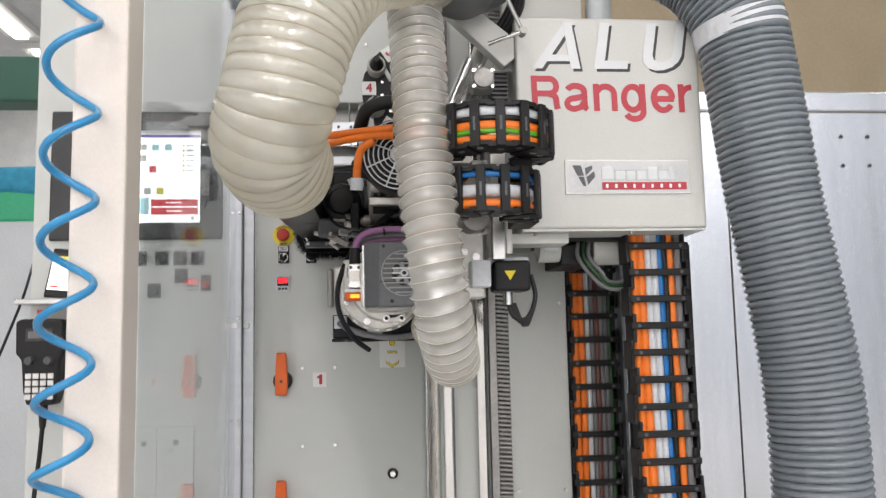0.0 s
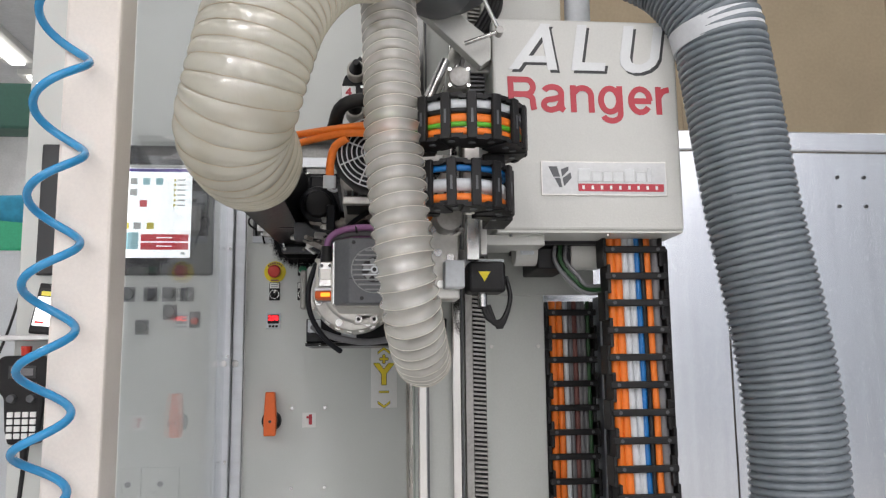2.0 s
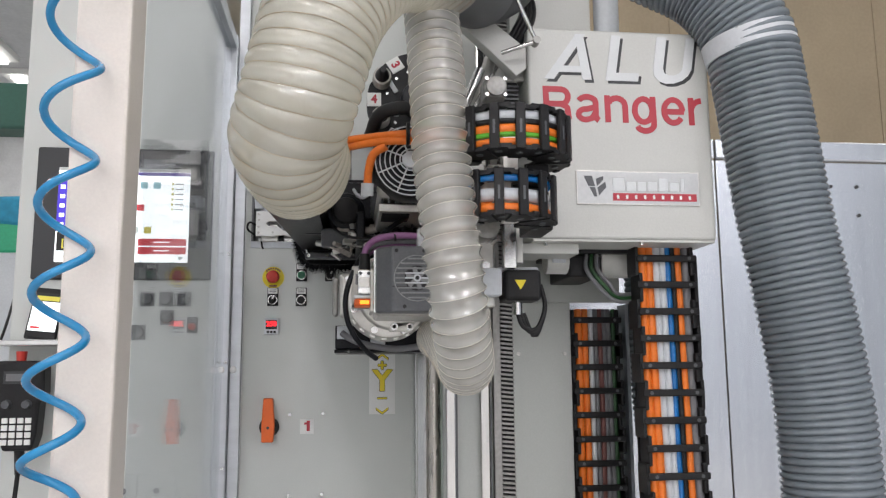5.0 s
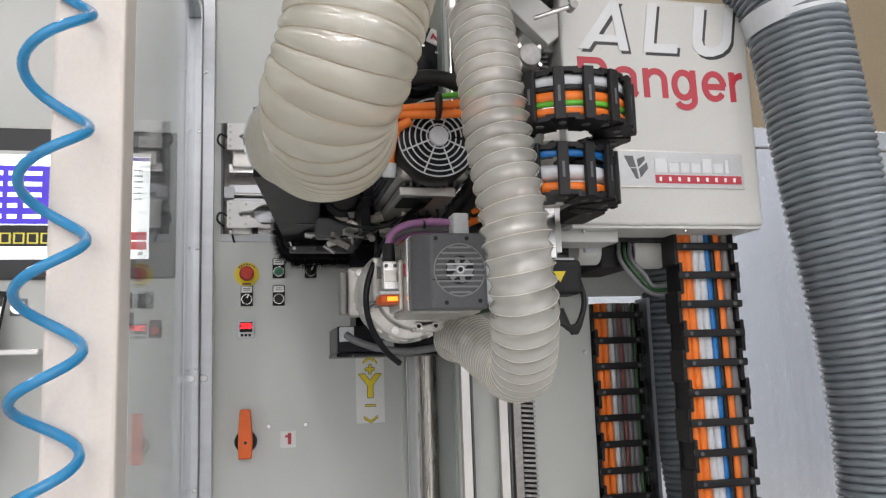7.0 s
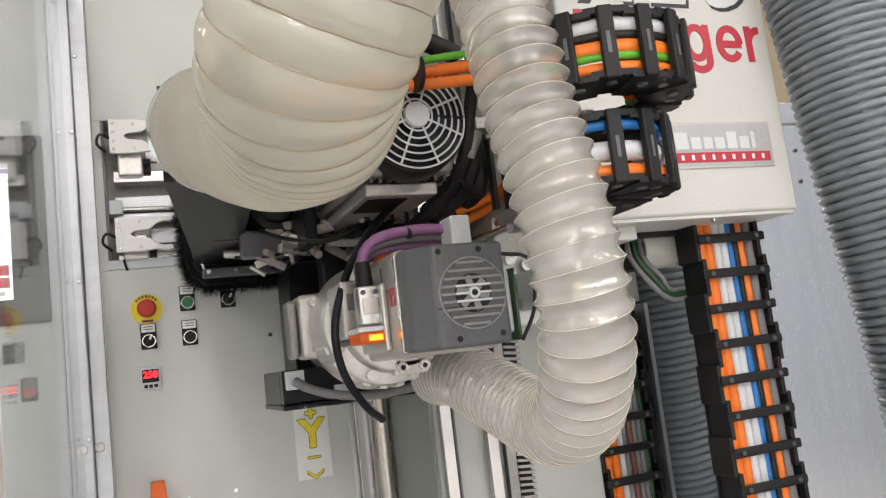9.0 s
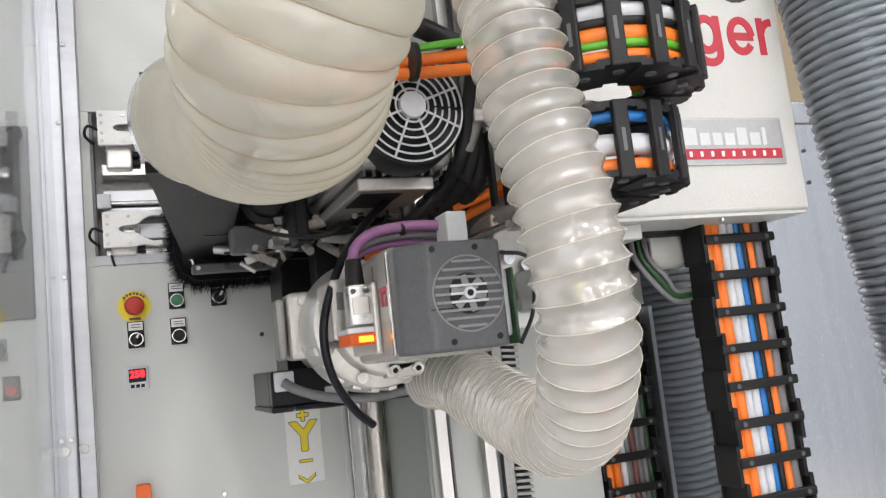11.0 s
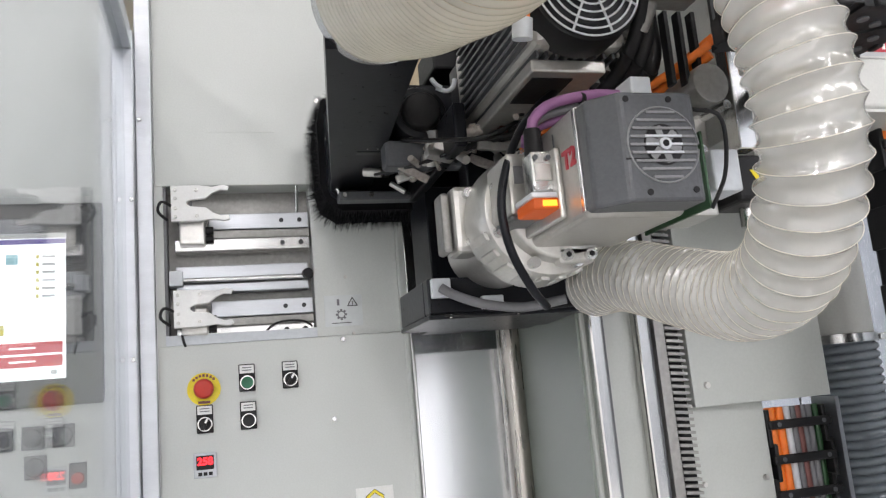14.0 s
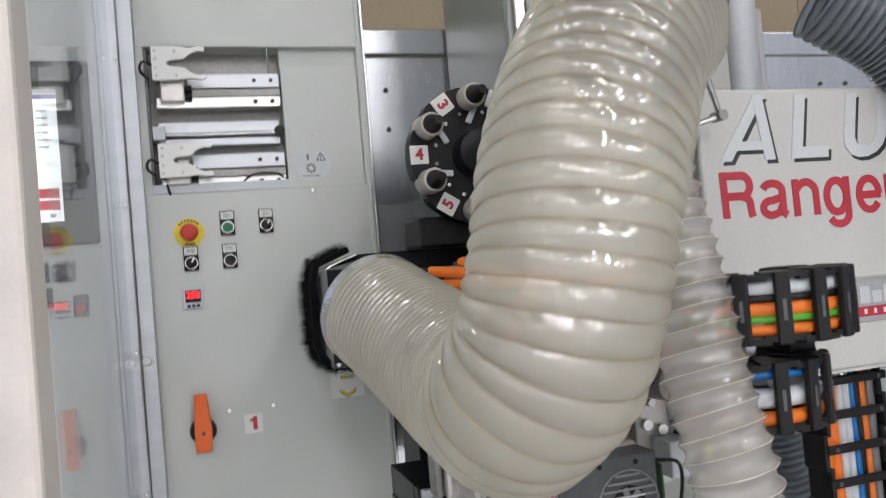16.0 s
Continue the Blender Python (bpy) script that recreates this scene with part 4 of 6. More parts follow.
for i, (x, w, h) in enumerate(((0.186, 0.026, 0.028), (0.216, 0.02, 0.02), (0.24, 0.018, 0.02), (0.262, 0.02, 0.02), (0.286, 0.02, 0.028), (0.31, 0.02, 0.02), (0.334, 0.008, 0.028))):
    part("name_bar", box(x, x + w, FY - 0.0042, FY - 0.0034, 1.681, 1.681 + h, 0.001), SILVERPRINT, plate)
part("red_bar", box(0.186, 0.368, FY - 0.0043, FY - 0.0034, 1.660, 1.676), RED, plate)
for k in range(9):
    part("bar_mark", box(0.194 + 0.0195 * k, 0.199 + 0.0195 * k, FY - 0.005, FY - 0.0042, 1.664, 1.672), WHITE, plate)

# under the housing: pulley drum, dark block, green cables
drive = thing("belt_drive", (0.17, -0.55, 1.50), "grey drive drum and black block under the housing", "drive unit")
HEAD.append(drive)
part("drum", rod((0.075, -0.62, 1.553), (0.125, -0.62, 1.553), 0.03, seg=28, bevel=0.003), HOUSING, drive, smooth=True)
part("block", box(0.125, 0.2, -0.64, -0.46, 1.515, 1.562, 0.004), BLACK, drive)
part("drum", rod((0.2, -0.61, 1.55), (0.27, -0.61, 1.55), 0.034, seg=28, bevel=0.003), HOUSING, drive, smooth=True)
part("hanger", box(0.09, 0.26, -0.66, -0.47, 1.566, 1.575), BLACK, drive)
part("plug", box(0.085, 0.115, -0.655, -0.64, 1.545, 1.566, 0.002), CABLEWHITE, drive)
for k, m in enumerate((CABLEGREY, DARKGREEN, CABLEGREY)):
    part("cable", tube([(0.165 + 0.012 * k, -0.64, 1.565), (0.16 + 0.012 * k, -0.655, 1.53), (0.19 + 0.01 * k, -0.66, 1.485 + 0.006 * k), (0.23, -0.65, 1.46 + 0.008 * k), (0.29, -0.64, 1.463 + 0.008 * k)], 0.0045, 10, 0.012), m, drive, smooth=True)

cable_chain("hanging_cable_chain", 0.262, 0.386, -0.70, 1.577, 0.55, 0.0575,
            [(0.10, 0.010, ORANGE), (0.23, 0.010, ORANGE), (0.36, 0.008, CABLEWHITE), (0.47, 0.008, CABLEWHITE), (0.57, 0.007, BLUE), (0.66, 0.006, RUBBER), (0.76, 0.008, ORANGE), (0.90, 0.010, CABLEGREY)],
            "black cable chain full of orange, white and blue cables", HEAD, 0.03)

grey_hose = thing("grey_suction_hose", (0.6, -0.75, 0.5), "thick grey ribbed suction hose hanging beside the housing", "hose")
HEAD.append(grey_hose)
GH = [(0.30, -0.76, 2.21), (0.41, -0.80, 2.13), (0.476, -0.822, 2.02), (0.495, -0.825, 1.92), (0.512, -0.827, 1.78), (0.532, -0.827, 1.62), (0.560, -0.827, 1.45), (0.583, -0.827, 1.28), (0.592, -0.827, 1.12), (0.59, -0.827, 0.85), (0.585, -0.827, 0.4)]
part("bellows", corrugated(GH, 0.0955, 0.0148, 0.0095, 48, 10, 0.5), GREYHOSE, grey_hose, smooth=True)
part("band", rod((0.487, -0.823, 1.972), (0.478, -0.822, 2.012), 0.0955, seg=48), CABLEWHITE, grey_hose, "pale clamp band", smooth=True)

# ---- spindle unit ----
spindle = thing("milling_spindle", (-0.25, -0.6, 1.38), "grey milling spindle motor with a dark fan cover", "spindle motor")
HEAD.append(spindle)
SX, SZ = -0.247, 1.480
cover_shape = upright([(SX - 0.063, -0.862), (SX - 0.063, -0.884), (SX - 0.034, -0.912), (SX + 0.051, -0.912), (SX + 0.058, -0.905), (SX + 0.058, -0.862)], SZ - 0.062, SZ + 0.06)
bmesh.ops.recalc_face_normals(cover_shape, faces=cover_shape.faces)
bmesh.ops.bevel(cover_shape, geom=list(cover_shape.edges), offset=0.004, segments=2, profile=0.5, affect="EDGES")
cover = part("fan_cover", cover_shape, DARKGREY, spindle, "dark grey fan cover")
part("cover_groove", box(SX - 0.0345, SX - 0.0005, -0.9128, -0.911, SZ - 0.016, SZ - 0.0148), BLACK, cover)
part("seam_trim", box(SX - 0.0668, SX - 0.0630, -0.8665, -0.8590, SZ - 0.060, SZ + 0.058, 0.0008), STEEL, spindle, "bright steel edge")
part("grille_dark", rod((SX + 0.011, -0.9105, SZ), (SX + 0.011, -0.9128, SZ), 0.023, seg=40), BLACK, cover)
HX = SX + 0.011
MIDGREY = mat("worn_grey_plastic", (0.24, 0.245, 0.25), 0.4, 0, 200, 0.1, 0.1, 0.1)
for k in range(9):
    h = -0.036 + 0.009 * k
    w = math.sqrt(max(0.040 ** 2 - h * h, 0.0001))
    part("grille_slat", box(HX - w, HX + w, -0.9145, -0.9125, SZ + h - 0.0015, SZ + h + 0.0015, 0.0005), MIDGREY, cover)
    if abs(h) < 0.015:
        part("bright_bar", box(HX - 0.022, HX + 0.022, -0.9152, -0.9144, SZ + h - 0.0013, SZ + h + 0.0013, 0.0003), CABLEWHITE, cover)
for k in range(6):
    a = radians(60 * k + 15)
    part("fan_blade", box(0.006, 0.021, -0.9136, -0.9128, -0.004, 0.004, 0.0003, m=Matrix.Translation((HX, 0, SZ)) @ pose(0, 0, 0, 0, 60 * k + 15, 0)), MIDGREY, cover)
part("fan_ring", tube([(HX + 0.042 * math.cos(radians(15 * k)), -0.9125, SZ + 0.042 * math.sin(radians(15 * k))) for k in range(25)], 0.0011, 8, 0.006), MIDGREY, cover, smooth=True)
part("fan_hub", rod((HX, -0.9150, SZ), (HX, -0.9178, SZ), 0.0068, seg=24), CABLEWHITE, cover, smooth=True)
part("hub_hole", rod((HX, -0.9177, SZ), (HX, -0.9183, SZ), 0.0038, seg=16), BLACK, cover)
for x, z in ((-0.027, 0.051), (0.024, 0.051), (-0.012, -0.052), (0.043, -0.05)):
    part("cover_screw", rod((SX + x, -0.911, SZ + z), (SX + x, -0.9130, SZ + z), 0.0036, seg=14), BLACK, cover)
part("body", box(SX - 0.064, SX + 0.06, -0.862, -0.68, SZ - 0.066, SZ + 0.064, 0.008, 3), GREYBODY, spindle, "grey painted motor body")
part("body_seam", box(SX - 0.0648, SX + 0.0608, -0.80, -0.797, SZ - 0.05, SZ + 0.05), DARKGREY, spindle)
part("nose", rod((SX - 0.03, -0.68, SZ - 0.012), (SX - 0.03, -0.60, SZ - 0.012), 0.088, 0.094, 48, bevel=0.006), CAST, spindle, "cast aluminium nose flange", True)
part("nose_step", rod((SX - 0.02, -0.70, SZ - 0.008), (SX - 0.02, -0.66, SZ - 0.008), 0.074, 0.08, 48, bevel=0.004), CAST, spindle, smooth=True)
part("nose_ring", rod((SX - 0.03, -0.60, SZ - 0.012), (SX - 0.03, -0.42, SZ - 0.012), 0.075, 0.07, 48), CAST, spindle, smooth=True)
for k in range(8):
    a = radians(22 + 45 * k)
    c = Vector((SX - 0.03 + 0.078 * math.cos(a), -0.682, SZ - 0.012 + 0.078 * math.sin(a)))
    part("bolt", rod(c, c + Vector((0, -0.012, 0)), 0.0075, seg=12), STEEL, spindle, smooth=True)
part("side_plate", box(SX - 0.072, SX - 0.064, -0.815, -0.69, SZ - 0.055, SZ + 0.03, 0.003), CAST, spindle)
part("lettering", lettering("T2", 0.027, pose(SX - 0.0648, -0.838, SZ + 0.008, 90, 0, -90) @ Matrix.Diagonal((1.2, 1.1, 1, 1))), RED, spindle, "red lettering")
sensor_box = part("sensor_box", box(SX - 0.108, SX - 0.0655, -0.752, -0.672, SZ - 0.034, SZ + 0.043, 0.004), GREYBODY, spindle, "grey sensor box")
part("label_plate", box(SX - 0.1005, SX - 0.078, -0.7530, -0.7515, SZ + 0.004, SZ + 0.026), CABLEGREY, sensor_box)
part("base_plate", box(SX - 0.107, SX - 0.066, -0.750, -0.674, SZ - 0.041, SZ - 0.0345, 0.002), DARKGREY, sensor_box)
plug = part("connector", box(SX - 0.096, SX - 0.070, -0.80, -0.770, SZ - 0.021, SZ + 0.030, 0.003), STEEL, spindle, "metal plug connector")
part("connector_lid", box(SX - 0.093, SX - 0.073, -0.8025, -0.7995, SZ - 0.006, SZ + 0.014, 0.0008), CAST, plug)
for k in (-1, 1):
    part("connector_screw", rod((SX - 0.083 + 0.008 * k, -0.80, SZ + 0.0215), (SX - 0.083 + 0.008 * k, -0.8035, SZ + 0.0215), 0.0032, seg=12), DARKGREY, plug, smooth=True)
    part("connector_screw", rod((SX - 0.083 + 0.0095 * k, -0.80, SZ - 0.0145), (SX - 0.083 + 0.0095 * k, -0.8035, SZ - 0.0145), 0.0032, seg=12), STEEL, plug, smooth=True)
part("connector_base", box(SX - 0.104, SX - 0.066, -0.81, -0.755, SZ - 0.029, SZ - 0.022, 0.002), CABLEWHITE, plug)
part("light_strip", box(SX - 0.103, SX - 0.063, -0.812, -0.755, SZ - 0.043, SZ - 0.0292, 0.003), LEDDIM, plug, "orange light strip")
part("status_light", box(SX - 0.092, SX - 0.074, -0.8135, -0.8115, SZ - 0.040, SZ - 0.0325, 0.001), LEDORANGE, plug, "glowing orange status light")
part("boot", rod((SX - 0.083, -0.782, SZ + 0.030), (SX - 0.083, -0.782, SZ + 0.062), 0.012, 0.010, 16), BLACK, plug, smooth=True)
for k, m in enumerate((PURPLE, CABLEGREY, PURPLE)):
    part("cable", tube([(SX - 0.083, -0.782 + 0.012 * k, SZ + 0.050), (SX - 0.080, -0.782 + 0.014 * k, SZ + 0.074 - 0.006 * k), (SX - 0.058, -0.79 + 0.014 * k, SZ + 0.092 - 0.008 * k), (SX - 0.015, -0.81 + 0.014 * k, SZ + 0.096 - 0.008 * k), (SX + 0.03, -0.82 + 0.012 * k, SZ + 0.092 - 0.008 * k)], 0.0066 - 0.0004 * k, 12, 0.012), m, spindle, "grey cable" if k == 1 else "purple cable", smooth=True)
part("cable_tie", rod((SX - 0.026, -0.806, SZ + 0.093), (SX - 0.022, -0.806, SZ + 0.0935), 0.0085, seg=14), BLACK, spindle, smooth=True)
part("cable_block", box(SX + 0.018, SX + 0.045, -0.85, -0.81, SZ + 0.06, SZ + 0.105, 0.003), CABLEWHITE, spindle)
part("orange_plug", rod((SX - 0.05, -0.75, SZ + 0.06), (SX - 0.03, -0.75, SZ + 0.085), 0.012, seg=14), ORANGE, spindle, smooth=True)
part("black_conduit", tube([(SX + 0.02, -0.66, SZ + 0.17), (SX - 0.04, -0.70, SZ + 0.12), (SX - 0.09, -0.74, SZ + 0.06), (SX - 0.118, -0.75, SZ - 0.01), (SX - 0.115, -0.75, SZ - 0.07), (SX - 0.085, -0.73, SZ - 0.12), (SX - 0.05, -0.70, SZ - 0.148)], 0.0055, 12, 0.01), BLACKPAINT, spindle, "black ribbed conduit", smooth=True)
for k in range(10):
    a = radians(200 + 16 * k)
    c = Vector((SX - 0.03 + 0.089 * math.cos(a), -0.64, SZ - 0.012 + 0.089 * math.sin(a)))
    part("rib", box(-0.006, 0.006, -0.03, 0.03, -0.004, 0.004, 0.0015, m=Matrix.Translation(c) @ pose(0, 0, 0, 0, -math.degrees(a) - 90, 0)), CAST, spindle)
part("front_lug", box(SX - 0.03, SX + 0.02, -0.70, -0.66, SZ - 0.088, SZ - 0.066, 0.004), CAST, spindle)
for x in (-0.02, 0.012):
    part("socket_bolt", rod((SX + x, -0.70, SZ - 0.078), (SX + x, -0.709, SZ - 0.078), 0.0075, seg=18), STEEL, spindle, smooth=True)
    part("socket", rod((SX + x, -0.7088, SZ - 0.078), (SX + x, -0.7095, SZ - 0.078), 0.004, seg=6), BLACK, spindle)
part("front_block", box(SX - 0.135, SX - 0.095, -0.60, -0.54, SZ - 0.05, SZ + 0.045, 0.008), CAST, spindle)
for k in (-0.036, 0.032):
    part("bolt", rod((SX - 0.115, -0.60, SZ + k), (SX - 0.115, -0.612, SZ + k), 0.007, seg=12), STEEL, spindle, smooth=True)
part("side_lug", box(SX - 0.150, SX - 0.137, -0.59, -0.55, SZ - 0.048, SZ + 0.038, 0.005), CASTDARK, spindle)
part("terminal_block", box(SX + 0.06, SX + 0.085, -0.86, -0.72, SZ - 0.05, SZ + 0.03, 0.004), CABLEWHITE, spindle)
part("circuit_board", box(SX + 0.085, SX + 0.088, -0.87, -0.72, SZ - 0.06, SZ + 0.03), DARKGREEN, spindle)
part("thin_lead", tube([(SX + 0.06, -0.9, SZ + 0.045), (SX + 0.095, -0.9, SZ + 0.035), (SX + 0.105, -0.88, SZ - 0.02), (SX + 0.085, -0.87, SZ - 0.065)], 0.0025, 8, 0.008), RUBBER, spindle)

# ---- black cross bracket below the spindle ----
bracket = thing("spindle_bracket", (-0.25, -0.42, 1.34), "black machined bracket with a cable clamp", "bracket")
HEAD.append(bracket)
part("front_beam", box(-0.392, -0.06, -0.455, -0.425, 1.363, 1.418, 0.003), BLACKPAINT, bracket)
part("top_plate", box(-0.392, -0.06, -0.4245, -0.25, 1.3625, 1.418, 0.002), BLACKPAINT, bracket)
part("rear_web", box(-0.33, -0.1, -0.25, -0.12, 1.36, 1.62, 0.002), BLACKPAINT, bracket)
part("bottom_plate", box(-0.394, -0.06, -0.458, -0.25, 1.354, 1.362, 0.002), BLACKPAINT, bracket)
part("carriage_plate", box(-0.30, 0.03, -0.42, -0.37, 1.42, 1.79, 0.003), BLACKPAINT, bracket)
part("clamp_block", box(-0.388, -0.358, -0.468, -0.455, 1.386, 1.416, 0.002), CABLEWHITE, bracket)
part("clamp_block", box(-0.31, -0.275, -0.468, -0.455, 1.366, 1.386, 0.002), CABLEWHITE, bracket)
part("hose_lead", tube([(-0.376, -0.475, 1.40), (-0.355, -0.485, 1.385), (-0.31, -0.485, 1.37), (-0.25, -0.49, 1.362), (-0.19, -0.52, 1.368)], 0.0075, 10, 0.01), CABLEGREY, bracket, smooth=True)
part("thin_lead", tube([(-0.37, -0.462, 1.359), (-0.3, -0.465, 1.355), (-0.2, -0.465, 1.361), (-0.1, -0.464, 1.364)], 0.0018, 6, 0.02), RUBBER, bracket)
screws([(-0.36, 1.358), (-0.25, 1.358), (-0.14, 1.358)], -0.458, 0.0035, bracket, STEEL)

# ---- saw motor with round fan grille ----
saw = thing("saw_motor", (-0.24, -0.5, 1.65), "grey finned saw motor with a round wire fan grille", "motor")
HEAD.append(saw)
FX, FZ = -0.239, 1.732
part("body", box(FX - 0.066, FX + 0.066, -0.76, -0.42, FZ - 0.068, FZ + 0.066, 0.014, 3), GREYBODY, saw)
for k in range(9):
    z = FZ - 0.055 + k * 0.0135
    part("fin", box(FX - 0.073, FX + 0.073, -0.74, -0.46, z - 0.002, z + 0.002), DARKGREY, saw)
    part("fin", box(FX - 0.056 + k * 0.0135, FX - 0.052 + k * 0.0135, -0.74, -0.46, FZ - 0.076, FZ + 0.073), DARKGREY, saw)
fan_case = part("fan_housing", rod((FX, -0.79, FZ), (FX, -0.74, FZ), 0.076, 0.079, 48, bevel=0.004), BLACK, saw, smooth=True)
part("fan_disc", rod((FX, -0.7915, FZ), (FX, -0.789, FZ), 0.07, seg=40), BLACKPAINT, fan_case)
for r in (0.022, 0.032, 0.042, 0.052, 0.062, 0.071):
    part("grille_ring", tube([(FX + r * math.cos(radians(12 * k)), -0.803 + 0.008 * (r / 0.071) ** 2, FZ + r * math.sin(radians(12 * k))) for k in range(31)], 0.0014, 6, 0.006), CABLEWHITE, fan_case, smooth=True)
for k in range(8):
    a = radians(22.5 + 45 * k)
    part("grille_spoke", rod((FX + 0.015 * math.cos(a), -0.803, FZ + 0.015 * math.sin(a)), (FX + 0.072 * math.cos(a), -0.795, FZ + 0.072 * math.sin(a)), 0.0016, seg=6), CABLEWHITE, fan_case)
part("grille_hub", rod((FX, -0.80, FZ), (FX, -0.807, FZ), 0.018, 0.017, 28), CABLEWHITE, fan_case, smooth=True)
part("underside_plate", box(FX - 0.062, FX + 0.044, -0.735, -0.33, FZ - 0.094, FZ - 0.0765, 0.003), CAST, saw, "bare machined underside")
part("dark_window", box(FX - 0.054, FX + 0.004, -0.715, -0.625, FZ - 0.0955, FZ - 0.0935), BLACK, saw)
part("stamp", box(FX - 0.036, FX - 0.006, -0.53, -0.44, FZ - 0.0955, FZ - 0.0935), BROWN, saw)
for yy in (-0.58, -0.4):
    part("screw_hole", rod((FX - 0.02, yy, FZ - 0.093), (FX - 0.02, yy, FZ - 0.0955), 0.005, seg=12), BLACK, saw)
part("rating_plate", box(FX - 0.045, FX + 0.0, -0.66, -0.58, FZ - 0.0785, FZ - 0.0765), DARKPRINT, saw)
part("top_conduit", tube([(FX - 0.08, -0.76, FZ + 0.06), (FX - 0.06, -0.80, FZ + 0.095), (FX, -0.81, FZ + 0.105), (FX + 0.07, -0.80, FZ + 0.085)], 0.014, 12, 0.012), RUBBER, saw, smooth=True)
for k in range(2):
    part("orange_cable", tube([(FX - 0.17, -0.70, FZ + 0.04 + 0.02 * k), (FX - 0.07, -0.80, FZ + 0.035 + 0.012 * k), (FX, -0.835, FZ + 0.030 + 0.016 * k), (FX + 0.08, -0.86, FZ + 0.03 + 0.02 * k), (FX + 0.13, -0.88, FZ + 0.03 + 0.02 * k)], 0.0078, 12, 0.014), ORANGE, saw, "thick orange power cable", smooth=True)
part("green_lead", tube([(FX - 0.0, -0.84, FZ + 0.06), (FX + 0.05, -0.86, FZ + 0.062), (FX + 0.12, -0.88, FZ + 0.062)], 0.005, 10, 0.014), GREEN, saw, smooth=True)
part("orange_drop", tube([(FX - 0.05, -0.81, FZ + 0.025), (FX - 0.075, -0.80, FZ + 0.01), (FX - 0.084, -0.79, FZ - 0.02), (FX - 0.086, -0.78, FZ - 0.05)], 0.0085, 12, 0.01), ORANGE, saw, smooth=True)
part("gland", rod((FX - 0.086, -0.78, FZ - 0.045), (FX - 0.087, -0.775, FZ - 0.07), 0.013, seg=16), CABLEWHITE, saw, smooth=True)
part("cable_tie", rod((FX - 0.012, -0.846, FZ + 0.04), (FX - 0.006, -0.846, FZ + 0.04), 0.024, seg=16), BLACK, saw, smooth=True)
for k in range(3):
    part("conduit", tube([(FX + 0.088 + 0.010 * k, -0.81 + 0.03 * k, FZ + 0.05 - 0.03 * k), (FX + 0.074 + 0.013 * k, -0.75, FZ - 0.07 - 0.012 * k), (FX + 0.056 + 0.016 * k, -0.62, FZ - 0.108 - 0.006 * k), (FX + 0.040 + 0.014 * k, -0.48, FZ - 0.118), (FX + 0.01 + 0.012 * k, -0.34, FZ - 0.122)], 0.0105, 12, 0.012), RUBBER, saw, "black corrugated conduit", smooth=True)
    for q in range(5):
        f = q / 5
        c = Vector((FX + 0.074 + 0.013 * k - 0.018 * f, -0.75 + 0.13 * f, FZ - 0.07 - 0.012 * k - 0.036 * f))
        part("conduit_ring", rod(c, c + Vector((-0.001, 0.007, -0.002)), 0.0125, seg=14), BLACK, saw, smooth=True)
part("conduit_fitting", rod((FX + 0.098, -0.80, FZ + 0.03), (FX + 0.082, -0.765, FZ - 0.05), 0.014, seg=18, bevel=0.002), CASTDARK, saw, "dull conduit fitting", True)
part("bracket_plate", prism([(FX + 0.085, FZ - 0.02), (FX + 0.15, FZ - 0.02), (FX + 0.15, FZ - 0.005), (FX + 0.085, FZ + 0.0)], -0.80, -0.77, 0.002), CASTDARK, saw)
for x in (0.105, 0.125, 0.145):
    part("chain_strut", box(FX + x, FX + x + 0.006, -0.79, -0.775, FZ - 0.13, FZ - 0.03, 0.001), BLACK, saw)
for k in range(2):
    part("orange_run", tube([(FX - 0.0, -0.52, FZ - 0.128), (FX + 0.06, -0.62, FZ - 0.135), (FX + 0.12, -0.72, FZ - 0.118 + 0.012 * k), (FX + 0.17, -0.80, FZ - 0.085 + 0.016 * k)], 0.0075, 12, 0.012), ORANGE, saw, "orange power cable", smooth=True)
part("orange_tail", tube([(FX + 0.085, -0.70, FZ - 0.115), (FX + 0.12, -0.76, FZ - 0.105), (FX + 0.16, -0.80, FZ - 0.08)], 0.006, 12, 0.012), ORANGE, saw, smooth=True)

# ---- black saw hood with brush skirt and the thick suction hose ----
hood = thing("saw_hood", (-0.35, -0.2, 1.6), "black sheet metal saw hood with a bristle skirt", "saw hood")
HEAD.append(hood)
part("cover", prism([(-0.492, 1.64), (-0.475, 1.622), (-0.13, 1.622), (-0.13, 1.84), (-0.41, 1.84), (-0.492, 1.80)], -0.16, -0.06, 0.004), BLACKPAINT, hood)
cone = bmesh.new()
q0 = [cone.verts.new(v) for v in ((-0.488, -0.162, 1.640), (-0.415, -0.162, 1.640), (-0.415, -0.162, 1.826), (-0.488, -0.162, 1.810))]
q1 = [cone.verts.new(v) for v in ((-0.560, -0.702, 1.676), (-0.436, -0.702, 1.676), (-0.436, -0.702, 1.806), (-0.560, -0.702, 1.806))]
for k in range(4):
    cone.faces.new((q0[k], q0[(k + 1) % 4], q1[(k + 1) % 4], q1[k]))
cone.faces.new(q1[::-1])
cone.faces.new(q0)
bmesh.ops.recalc_face_normals(cone, faces=cone.faces)
part("funnel", cone, BLACKPAINT, hood, "glossy black funnel")
part("lower_frame", box(-0.48, -0.1, -0.20, -0.165, 1.612, 1.628, 0.003), DARKGREY, hood)
part("inner_arm", box(-0.40, -0.15, -0.30, -0.16, 1.70, 1.80, 0.006), BLACKPAINT, hood)
part("link_arm", box(-0.43, -0.24, -0.40, -0.36, 1.615, 1.66, 0.006), DARKGREY, hood)
